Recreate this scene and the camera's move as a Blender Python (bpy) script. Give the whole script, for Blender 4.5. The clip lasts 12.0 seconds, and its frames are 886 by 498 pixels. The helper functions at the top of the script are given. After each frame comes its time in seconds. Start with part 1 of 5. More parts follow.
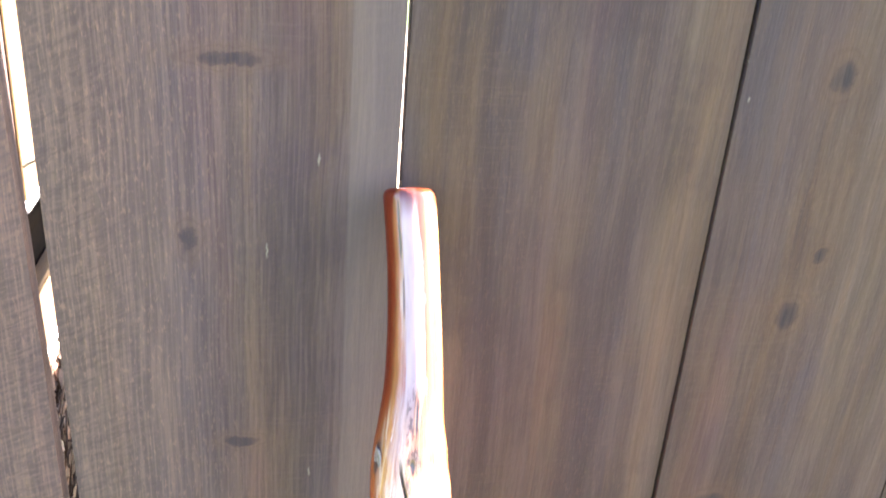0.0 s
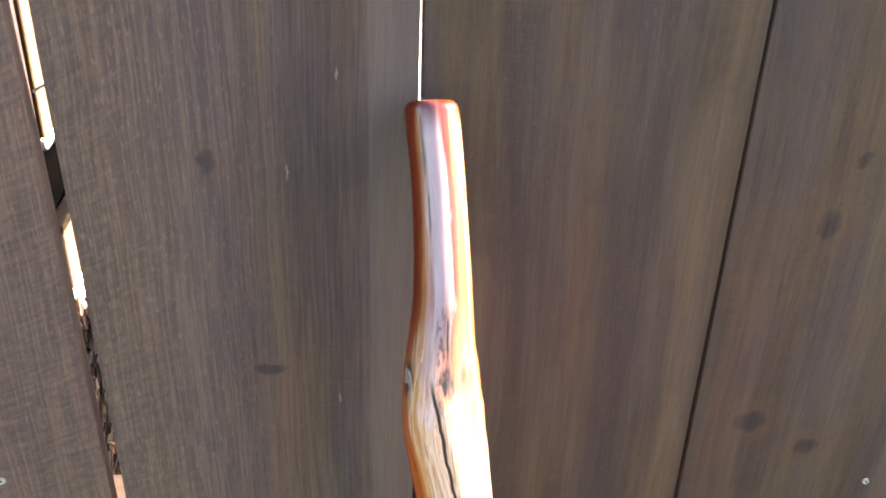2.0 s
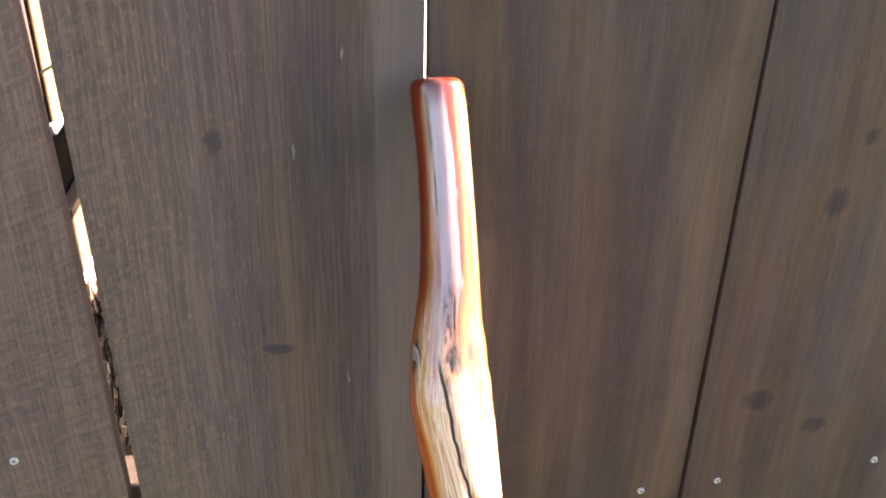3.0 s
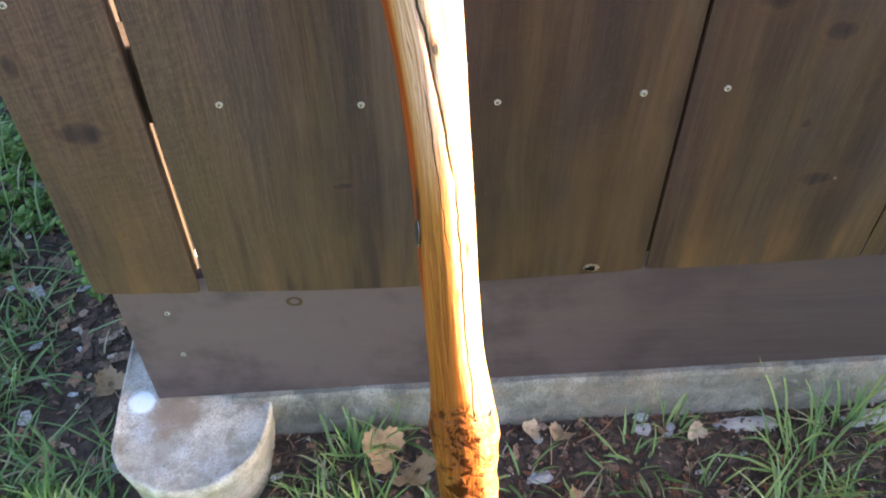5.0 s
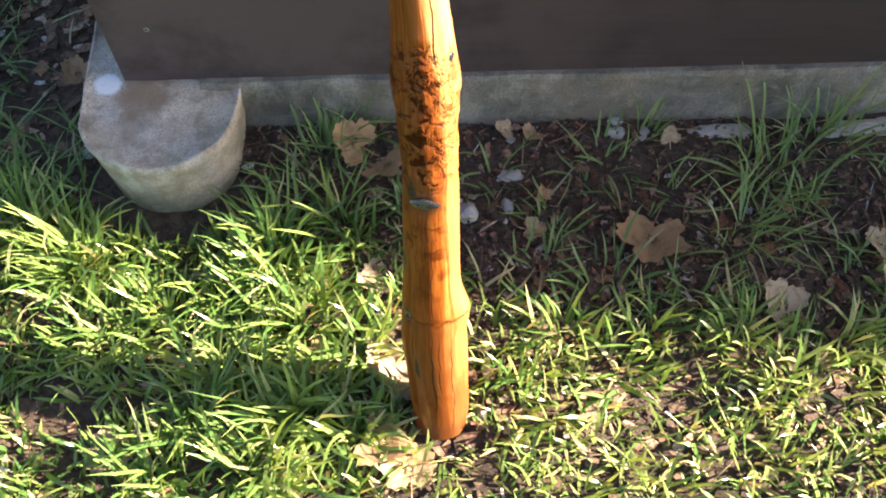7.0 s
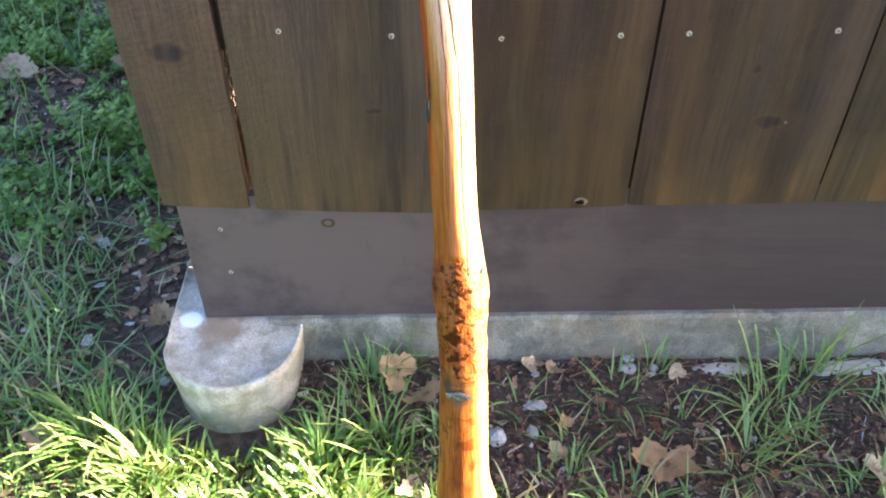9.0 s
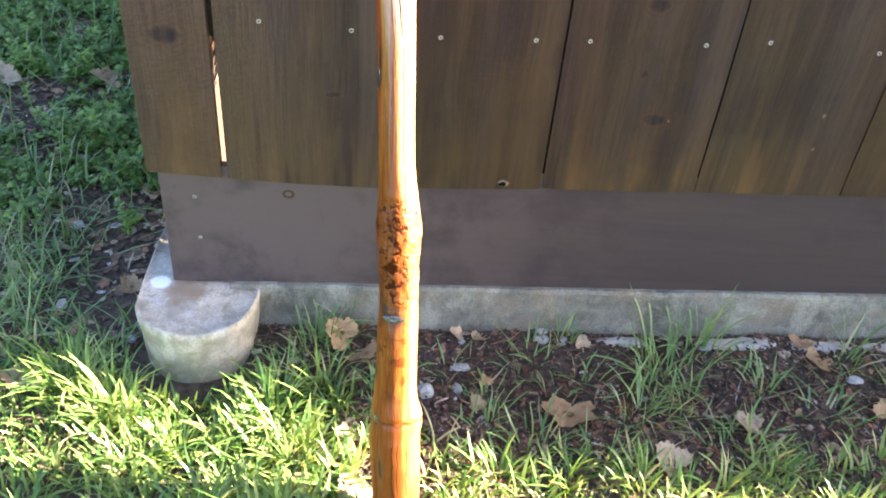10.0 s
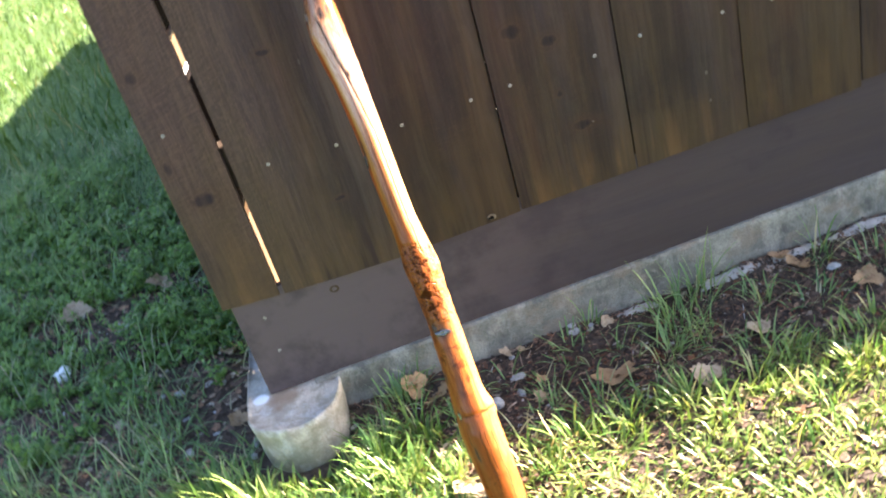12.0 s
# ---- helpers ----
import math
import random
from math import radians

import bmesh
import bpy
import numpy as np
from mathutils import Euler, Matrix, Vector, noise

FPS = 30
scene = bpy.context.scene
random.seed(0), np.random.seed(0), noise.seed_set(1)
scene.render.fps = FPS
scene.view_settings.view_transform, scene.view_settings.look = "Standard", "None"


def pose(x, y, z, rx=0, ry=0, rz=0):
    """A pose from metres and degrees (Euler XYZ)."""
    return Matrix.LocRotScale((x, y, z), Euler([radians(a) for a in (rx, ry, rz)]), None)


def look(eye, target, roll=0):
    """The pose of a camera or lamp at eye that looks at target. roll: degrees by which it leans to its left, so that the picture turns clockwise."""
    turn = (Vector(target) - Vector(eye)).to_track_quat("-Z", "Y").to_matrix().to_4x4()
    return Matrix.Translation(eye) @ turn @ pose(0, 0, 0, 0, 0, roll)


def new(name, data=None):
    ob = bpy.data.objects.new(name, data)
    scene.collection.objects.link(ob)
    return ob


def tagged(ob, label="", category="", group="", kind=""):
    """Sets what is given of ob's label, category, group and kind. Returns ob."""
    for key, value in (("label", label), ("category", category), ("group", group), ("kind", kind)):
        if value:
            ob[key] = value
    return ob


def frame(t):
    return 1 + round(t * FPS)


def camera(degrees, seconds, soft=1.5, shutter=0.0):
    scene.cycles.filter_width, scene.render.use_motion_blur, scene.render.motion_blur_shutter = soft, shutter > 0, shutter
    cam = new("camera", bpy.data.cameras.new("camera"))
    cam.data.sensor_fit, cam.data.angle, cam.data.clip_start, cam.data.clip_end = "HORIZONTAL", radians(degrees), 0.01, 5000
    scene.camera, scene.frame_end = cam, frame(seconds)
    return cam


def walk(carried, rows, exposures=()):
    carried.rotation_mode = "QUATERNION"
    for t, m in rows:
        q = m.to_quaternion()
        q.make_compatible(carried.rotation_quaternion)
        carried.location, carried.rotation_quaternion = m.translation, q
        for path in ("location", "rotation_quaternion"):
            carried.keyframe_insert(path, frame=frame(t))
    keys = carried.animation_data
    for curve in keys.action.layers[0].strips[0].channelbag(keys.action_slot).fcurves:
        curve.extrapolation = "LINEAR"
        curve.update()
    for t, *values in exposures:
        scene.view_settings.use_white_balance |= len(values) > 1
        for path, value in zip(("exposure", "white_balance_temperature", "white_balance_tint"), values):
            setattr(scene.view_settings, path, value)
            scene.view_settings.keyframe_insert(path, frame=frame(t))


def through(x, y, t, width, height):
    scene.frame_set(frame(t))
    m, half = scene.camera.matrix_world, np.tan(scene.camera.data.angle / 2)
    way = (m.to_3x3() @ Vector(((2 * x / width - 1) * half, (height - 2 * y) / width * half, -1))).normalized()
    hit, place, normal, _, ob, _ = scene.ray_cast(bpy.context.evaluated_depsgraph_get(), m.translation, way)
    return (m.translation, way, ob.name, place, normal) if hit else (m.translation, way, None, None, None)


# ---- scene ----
cam = camera(53.9, 12.0, soft=1.9, shutter=0.2)
PATH = [
    (0, (-0.34, -0.582, 1.191), (0.047, 1.21, 0.39), 4.6),
    (0.5, (-0.341, -0.581, 1.18), (0.016, 1.182, 0.306), 4.3),
    (1, (-0.338, -0.582, 1.171), (-0.003, 1.172, 0.269), 2.8),
    (1.5, (-0.337, -0.579, 1.168), (-0.012, 1.175, 0.264), 2.0),
    (2, (-0.335, -0.571, 1.166), (-0.017, 1.175, 0.242), 1.9),
    (2.5, (-0.334, -0.58, 1.165), (-0.035, 1.171, 0.245), 0.6),
    (3, (-0.334, -0.577, 1.16), (-0.038, 1.161, 0.215), 1.2),
    (3.5, (-0.319, -0.579, 1.124), (-0.051, 1.035, -0.025), 2.0),
    (3.7, (-0.301, -0.582, 1.112), (-0.053, 0.976, -0.118), 2.9),
    (5.3, (-0.24, -0.643, 1.044), (-0.223, 0.653, -0.479), -0.5),
    (5.5, (-0.237, -0.654, 1.026), (-0.193, 0.6, -0.532), 1.2),
    (6, (-0.224, -0.686, 0.997), (-0.124, 0.38, -0.692), 3.6),
    (6.3, (-0.223, -0.691, 0.989), (-0.14, 0.257, -0.77), 4.8),
    (6.5, (-0.222, -0.703, 0.988), (-0.153, 0.219, -0.785), 4.4),
    (6.7, (-0.221, -0.702, 0.985), (-0.172, 0.207, -0.796), 2.9),
    (8.3, (-0.195, -0.758, 1.019), (-0.178, 0.444, -0.58), 3.8),
    (8.5, (-0.198, -0.778, 1.02), (-0.261, 0.478, -0.535), 1.5),
    (8.9, (-0.23, -0.865, 1.042), (-0.266, 0.575, -0.346), 1.1),
    (9, (-0.216, -0.881, 1.058), (-0.255, 0.588, -0.298), 0.1),
    (9.5, (-0.231, -1.003, 1.066), (-0.1, 0.531, -0.211), 3.5),
    (10, (-0.202, -1.135, 1.078), (-0.121, 0.444, -0.147), 5.3),
    (10.5, (-0.2, -1.266, 1.077), (-0.217, 0.358, -0.09), 1.8),
    (10.8, (-0.253, -1.323, 1.075), (-0.204, 0.349, -0.021), 1.9),
    (11, (-0.259, -1.342, 1.089), (-0.215, 0.333, -0.003), 1.7),
    (11.5, (-0.255, -1.442, 1.095), (-0.179, 0.264, 0.054), 2.3),
    (11.8, (-0.193, -1.486, 1.087), (-0.164, 0.266, 0.123), -7.3),
    (12, (-0.199, -1.496, 1.117), (-0.163, 0.259, 0.157), -17.0),
]
walk(cam, [(t, look(eye, target, roll)) for t, eye, target, roll in PATH],
     exposures=[(0.0, 5.35, 5850, 20), (0.5, 5.08, 5980, 21), (1.0, 4.78, 6050, 21), (2.5, 4.50, 6100, 20), (3.2, 4.26, 6150, 20), (3.7, 3.80, 6500, 16),
                (5.5, 4.05, 6400, 17), (6.0, 3.67, 6440, 17), (6.5, 2.85, 6600, 16), (8.5, 3.65, 6300, 15), (9.5, 4.32, 6120, 17), (10.0, 4.12, 6250, 17), (10.5, 3.77, 6240, 16), (11.5, 3.70, 6300, 16), (12.0, 3.80, 6200, 16)])

# ---------------------------------------------------------------- light
SUN_EL = radians(24.0)
SUN_REL = radians(3.57)          # how far the sun stands behind the fence's plane
sun_dir = Vector((math.cos(SUN_EL) * math.cos(SUN_REL), math.cos(SUN_EL) * math.sin(SUN_REL), math.sin(SUN_EL)))
sun_data = bpy.data.lights.new("sun", "SUN")
sun_data.energy = 5.0
sun_data.angle = radians(0.53)
sun_data.color = (1.0, 0.86, 0.66)
sun = new("sun", sun_data)
sun.matrix_world = look(sun_dir * 20, (0, 0, 0))

world = bpy.data.worlds.new("sky")
scene.world = world
world.use_nodes = True
wn = world.node_tree
sky = wn.nodes.new("ShaderNodeTexSky")
sky.sky_type = "NISHITA"
sky.sun_disc = False
sky.sun_elevation = SUN_EL
sky.sun_rotation = math.pi / 2 - SUN_REL
sky.air_density = 1.0
sky.dust_density = 1.5
wn.links.new(sky.outputs["Color"], wn.nodes["Background"].inputs["Color"])
wn.nodes["Background"].inputs["Strength"].default_value = 0.044


# ---------------------------------------------------------------- materials
class Nodes:
    """A short hand for building one node material."""

    def __init__(self, name):
        self.mat = bpy.data.materials.new(name)
        self.mat.use_nodes = True
        self.tree = self.mat.node_tree
        self.bsdf = self.tree.nodes["Principled BSDF"]

    def put(self, target, value):
        if isinstance(value, bpy.types.NodeSocket):
            self.tree.links.new(value, target)
        elif isinstance(value, (tuple, list)) and len(value) == 3 and target.type == "RGBA":
            target.default_value = (*value, 1.0)
        else:
            target.default_value = value

    def set(self, **kw):
        for key, value in kw.items():
            self.put(self.bsdf.inputs[key.replace("_", " ")], value)

    def coord(self, kind="Object"):
        return self.tree.nodes.new("ShaderNodeTexCoord").outputs[kind]

    def vmath(self, op, a, b=None, scale=None):
        n = self.tree.nodes.new("ShaderNodeVectorMath")
        n.operation = op
        self.put(n.inputs[0], a)
        if b is not None:
            self.put(n.inputs[1], b)
        if scale is not None:
            self.put(n.inputs["Scale"], scale)
        return n.outputs["Value"] if op in ("LENGTH", "DOT_PRODUCT") else n.outputs["Vector"]

    def math(self, op, a, b=0.5, clamp=False):
        n = self.tree.nodes.new("ShaderNodeMath")
        n.operation = op
        n.use_clamp = clamp
        self.put(n.inputs[0], a)
        self.put(n.inputs[1], b)
        return n.outputs[0]

    def noise(self, vec, scale=5.0, detail=4.0, rough=0.55, distort=0.0, color=False):
        n = self.tree.nodes.new("ShaderNodeTexNoise")
        self.put(n.inputs["Vector"], vec)
        n.inputs["Scale"].default_value = scale
        n.inputs["Detail"].default_value = detail
        n.inputs["Roughness"].default_value = rough
        n.inputs["Distortion"].default_value = distort
        return n.outputs["Color" if color else "Fac"]

    def voronoi(self, vec, scale=5.0, feature="F1", out="Distance", rand=1.0):
        n = self.tree.nodes.new("ShaderNodeTexVoronoi")
        n.feature = feature
        self.put(n.inputs["Vector"], vec)
        n.inputs["Scale"].default_value = scale
        n.inputs["Randomness"].default_value = rand
        return n.outputs[out]

    def ramp(self, fac, *stops):
        n = self.tree.nodes.new("ShaderNodeValToRGB")
        self.put(n.inputs["Fac"], fac)
        el = n.color_ramp.elements
        while len(el) < len(stops):
            el.new(0.5)
        for e, (p, c) in zip(el, stops):
            e.position = p
            e.color = (*c, 1.0) if isinstance(c, tuple) else (c, c, c, 1.0)
        return n.outputs["Color"]

    def mix(self, fac, a, b, kind="MIX"):
        n = self.tree.nodes.new("ShaderNodeMix")
        n.data_type = "RGBA"
        n.blend_type = kind
        self.put(n.inputs["Factor"], fac)
        self.put(n.inputs[6], a)
        self.put(n.inputs[7], b)
        return n.outputs[2]

    def step(self, value, lo, hi, a=0.0, b=1.0):
        n = self.tree.nodes.new("ShaderNodeMapRange")
        n.interpolation_type = "SMOOTHSTEP"
        self.put(n.inputs[0], value)
        for i, v in enumerate((lo, hi, a, b)):
            n.inputs[i + 1].default_value = v
        return n.outputs[0]

    def rand(self):
        return self.tree.nodes.new("ShaderNodeObjectInfo").outputs["Random"]

    def island(self):
        return self.tree.nodes.new("ShaderNodeNewGeometry").outputs["Random Per Island"]

    def split(self, vec):
        n = self.tree.nodes.new("ShaderNodeSeparateXYZ")
        self.put(n.inputs[0], vec)
        return n.outputs

    def join(self, x, y, z):
        n = self.tree.nodes.new("ShaderNodeCombineXYZ")
        for i, v in enumerate((x, y, z)):
            self.put(n.inputs[i], v)
        return n.outputs[0]

    def bump(self, height, strength=0.3, distance=0.002):
        n = self.tree.nodes.new("ShaderNodeBump")
        self.put(n.inputs["Height"], height)
        n.inputs["Strength"].default_value = strength
        n.inputs["Distance"].default_value = distance
        self.tree.links.new(n.outputs["Normal"], self.bsdf.inputs["Normal"])


# knots of the fence: x, z, half width, half height
KNOTS = [(0.056, 0.672, 0.016, 0.012), (0.119, 0.636, 0.013, 0.010), (-0.363, 0.767, 0.012, 0.005),
         (0.085, 0.868, 0.010, 0.013), (0.152, 0.462, 0.017, 0.009), (-0.557, 0.545, 0.021, 0.012),
         (-0.366, 1.068, 0.022, 0.005), (0.081, 1.070, 0.010, 0.013), (0.103, 0.922, 0.006, 0.007),
         (-0.587, 0.790, 0.010, 0.010), (-0.594, 0.620, 0.006, 0.012), (0.120, 0.535, 0.005, 0.005),
         (-0.397, 0.940, 0.006, 0.010), (-0.323, 0.468, 0.010, 0.004)]
# pale flecks: x, z, half width, half height
FLECKS = [(-0.307, 0.999, 0.0014, 0.006), (-0.311, 0.733, 0.0012, 0.006), (-0.343, 0.93, 0.0012, 0.008),
          (0.001, 1.078, 0.0015, 0.004), (0.171, 0.462, 0.0028, 0.0026), (0.398, 0.487, 0.004, 0.005),
          (0.400, 0.43, 0.003, 0.004), (0.008, 1.05, 0.0012, 0.003), (-0.252, 0.405, 0.0016, 0.004)]


def fence_wood(name, tint, long_axis="z", knots=True, rough_zone=True, contrast=1.0, fine=0.16):
    """Stained, weathered board: broad soft bands of hue, hairline grain, pale torn fibres and saw marks."""
    m = Nodes(name)
    p = m.coord()
    r = m.rand()
    off = m.vmath("ADD", p, m.join(m.math("MULTIPLY", r, 7.0), m.math("MULTIPLY", r, 3.0), m.math("MULTIPLY", r, 11.0)))

    def along(across, lengthwise):
        return (across, across, lengthwise) if long_axis == "z" else (lengthwise, across, across) if long_axis == "x" else (across, lengthwise, across)

    bent = m.vmath("ADD", off, m.vmath("SCALE", m.vmath("SUBTRACT", m.noise(off, 2.5, 2.0, color=True), (0.5, 0.5, 0.5)), scale=0.022))
    wide = m.noise(m.vmath("MULTIPLY", bent, along(20.0, 1.3)), 1.0, 4.0, 0.58)
    hue = m.noise(m.vmath("MULTIPLY", bent, along(19.0, 2.4)), 1.0, 3.0, 0.55)
    cloud = m.noise(off, 7.0, 5.0, 0.62)
    grain = m.noise(m.vmath("MULTIPLY", bent, along(110.0, 7.0)), 1.0, 4.0, 0.62)
    hair = m.noise(m.vmath("MULTIPLY", bent, along(520.0, 11.0)), 1.0, 3.0, 0.55)
    tear = m.noise(m.vmath("MULTIPLY", off, along(560.0, 120.0)), 1.0, 2.0, 0.6)
    t = tint
    c = contrast

    def tone(fr, fg, fb):
        return (t[0] * fr, t[1] * fg, t[2] * fb)

    col = m.ramp(hue, (0.36, tone(0.80, 0.86, 1.04)), (0.44, tone(0.95, 0.95, 0.98)), (0.51, tone(1.03, 1.02, 0.97)), (0.57, tone(1.08, 1.06, 0.90)), (0.65, tone(1.16, 1.06, 0.80)))
    col = m.mix(max(0.0, 1.0 - c), col, t)
    col = m.mix(m.step(wide, 0.37, 0.50, 0.60 * c, 0.0), col, tone(0.52, 0.50, 0.58))
    col = m.mix(m.step(wide, 0.52, 0.66, 0.0, 0.50 * c), col, tone(1.55, 1.55, 1.42))
    col = m.mix(m.step(cloud, 0.50, 0.68, 0.0, 0.45 * c), col, tone(1.24, 1.12, 0.82))
    col = m.mix(m.step(cloud, 0.34, 0.48, 0.55 * max(c, 0.8), 0.0), col, tone(0.62, 0.60, 0.74))
    thin = m.noise(m.vmath("MULTIPLY", bent, along(52.0, 1.5)), 1.0, 3.0, 0.55)
    col = m.mix(m.step(thin, 0.57, 0.66, 0.0, 0.30 * c), col, tone(1.40, 1.16, 0.74))
    col = m.mix(m.step(thin, 0.34, 0.43, 0.40 * c, 0.0), col, tone(0.60, 0.62, 0.68))
    col = m.mix(m.step(grain, 0.38, 0.60, 0.30 * c, 0.0), col, tone(0.55, 0.53, 0.55))
    col = m.mix(m.step(hair, 0.36, 0.52, fine * c, 0.0), col, tone(0.48, 0.46, 0.48))
    col = m.mix(m.step(hair, 0.54, 0.68, 0.0, 0.6 * fine * c), col, tone(1.55, 1.46, 1.34))
    # broad purplish and olive patches of old stain
    stain = m.noise(m.vmath("MULTIPLY", off, along(8.0, 1.4)), 1.0, 3.0, 0.6)
    col = m.mix(m.step(stain, 0.52, 0.64, 0.0, 0.55 * c), col, m.mix(1.0, col, (1.10, 0.90, 1.02), "MULTIPLY"))
    col = m.mix(m.step(stain, 0.36, 0.47, 0.55 * c, 0.0), col, m.mix(1.0, col, (1.0, 1.03, 0.93), "MULTIPLY"))
    # faint marks left by the saw, straight across the board
    kerf = m.noise(m.vmath("MULTIPLY", off, along(34.0, 300.0)), 1.0, 3.0, 0.6, 0.4)
    col = m.mix(m.math("MULTIPLY", m.step(kerf, 0.50, 0.66, 0.0, 0.15 * c), m.step(cloud, 0.42, 0.60)), col, tone(1.40, 1.32, 1.20))
    if rough_zone:
        zone = m.step(m.noise(m.vmath("MULTIPLY", off, along(7.0, 1.2)), 1.0, 2.0), 0.42, 0.60)
        px = m.split(p)[0]
        face = m.step(m.split(p)[1], 0.004, 0.010, 1.0, 0.0)
        sawn = m.math("MULTIPLY", m.step(px, -0.45, -0.33, 1.0, 0.0), face)
        arc = m.vmath("LENGTH", m.vmath("MULTIPLY", m.vmath("SUBTRACT", p, (-0.90, 0.0, 1.90)), (1.0, 0.0, 1.0)))
        arcs = m.noise(m.vmath("ADD", m.join(m.math("MULTIPLY", arc, 330.0), 0.0, 0.0), m.vmath("SCALE", p, scale=12.0)), 1.0, 2.0, 0.5)
        # a paler strip that another board once covered
        strip = m.math("MULTIPLY", m.math("MULTIPLY", m.step(px, -0.2880, -0.2845), m.step(px, -0.249, -0.247, 1.0, 0.0)), face)
        col = m.mix(m.math("MULTIPLY", sawn, 0.40), col, tone(1.40, 1.34, 1.22))
        col = m.mix(m.math("MULTIPLY", strip, m.step(m.split(p)[2], 0.40, 0.75, 0.12, 0.48)), col, tone(1.55, 1.75, 1.62))
        col = m.mix(m.math("MULTIPLY", sawn, m.step(hair, 0.46, 0.62, 0.0, 0.55)), col, tone(1.8, 1.65, 1.35))
        col = m.mix(m.math("MULTIPLY", m.math("MULTIPLY", m.step(px, -0.50, -0.49, 1.0, 0.0), face), m.step(arcs, 0.46, 0.60, 0.0, 0.26)), col, tone(1.8, 1.60, 1.25))
        fibre = m.math("MULTIPLY", m.step(tear, 0.55, 0.68), m.math("ADD", m.math("MULTIPLY", sawn, 0.34), m.math("ADD", 0.03, m.math("MULTIPLY", zone, 0.07))))
        col = m.mix(fibre, col, tone(2.6, 2.2, 1.6))
        teeth = m.noise(m.vmath("ADD", m.join(0.0, 0.0, m.math("MULTIPLY", m.math("ADD", arc, m.math("MULTIPLY", hair, 0.004)), 420.0)), m.vmath("MULTIPLY", off, (90.0, 90.0, 20.0))), 1.0, 2.0, 0.6)
        edge_saw = m.math("MULTIPLY", m.step(px, -0.475, -0.405, 1.0, 0.12), face)
        col = m.mix(m.math("MULTIPLY", edge_saw, m.step(teeth, 0.52, 0.64, 0.0, 0.30)), col, tone(1.85, 1.66, 1.36))
        col = m.mix(m.math("MULTIPLY", edge_saw, m.step(teeth, 0.36, 0.47, 0.24, 0.0)), col, tone(0.52, 0.50, 0.52))
    if knots:
        # yellow-olive colour that climbs from the boards' feet in ragged tongues
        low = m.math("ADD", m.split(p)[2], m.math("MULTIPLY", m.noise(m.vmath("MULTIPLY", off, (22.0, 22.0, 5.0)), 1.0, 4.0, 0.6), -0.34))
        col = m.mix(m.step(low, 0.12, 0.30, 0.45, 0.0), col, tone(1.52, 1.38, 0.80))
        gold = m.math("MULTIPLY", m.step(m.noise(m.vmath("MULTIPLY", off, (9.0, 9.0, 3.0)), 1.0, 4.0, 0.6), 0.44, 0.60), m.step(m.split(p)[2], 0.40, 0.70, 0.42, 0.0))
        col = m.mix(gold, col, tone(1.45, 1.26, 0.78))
        # the lower half is greener and a little darker
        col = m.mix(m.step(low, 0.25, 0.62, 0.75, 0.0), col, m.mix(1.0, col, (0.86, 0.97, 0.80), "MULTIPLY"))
        run = m.noise(m.vmath("MULTIPLY", bent, (26.0, 26.0, 2.2)), 1.0, 3.0, 0.6)
        reach = m.math("ADD", m.split(p)[2], m.math("MULTIPLY", m.noise(m.vmath("MULTIPLY", off, (14.0, 14.0, 2.0)), 1.0, 3.0, 0.6), -0.40))
        col = m.mix(m.math("MULTIPLY", m.math("MULTIPLY", m.step(run, 0.50, 0.64), m.step(cloud, 0.40, 0.58, 0.30, 1.0)), m.step(reach, 0.08, 0.30, 0.70, 0.0)), col, tone(2.30, 1.95, 1.00))
        col = m.mix(m.math("MULTIPLY", m.step(run, 0.34, 0.45, 1.0, 0.0), m.step(reach, 0.10, 0.34, 0.70, 0.0)), col, tone(0.45, 0.45, 0.50))
        warp = m.vmath("SUBTRACT", m.noise(p, 45.0, 4.0, 0.7, color=True), (0.5, 0.5, 0.5))
        q = m.vmath("ADD", p, m.vmath("SCALE", warp, scale=0.016))
        k = None
        for kx, kz, rx, rz in KNOTS:
            d = m.vmath("LENGTH", m.vmath("MULTIPLY", m.vmath("SUBTRACT", q, (kx, 0.0, kz)), (1 / rx, 0.0, 1 / rz)))
            k = d if k is None else m.math("MINIMUM", k, d)
        col = m.mix(m.step(k, 1.0, 3.0, 0.28, 0.0), col, tone(1.35, 1.12, 0.75))
        rings = m.math("SINE", m.math("MULTIPLY", k, 9.0), 0)
        col = m.mix(m.math("MULTIPLY", m.step(rings, 0.2, 0.9, 0.0, 0.20), m.step(k, 1.2, 2.8, 1.0, 0.0)), col, tone(0.60, 0.52, 0.45))
        col = m.mix(m.math("MULTIPLY", m.step(k, 0.5, 1.3, 0.95, 0.0), m.step(grain, 0.25, 0.6, 1.0, 0.60)), col, tone(0.30, 0.36, 0.52))
        nick = m.vmath("ADD", p, m.vmath("SCALE", m.vmath("SUBTRACT", m.noise(p, 240.0, 2.0, 0.6, color=True), (0.5, 0.5, 0.5)), scale=0.0030))
        fl = None
        for kx, kz, rx, rz in FLECKS:
            d = m.vmath("LENGTH", m.vmath("MULTIPLY", m.vmath("SUBTRACT", nick, (kx, 0.0, kz)), (1.25 / rx, 0.0, 1.1 / rz)))
            fl = d if fl is None else m.math("MINIMUM", fl, d)
        col = m.mix(m.step(fl, 0.4, 1.1, 0.8, 0.0), col, (0.13, 0.105, 0.085))
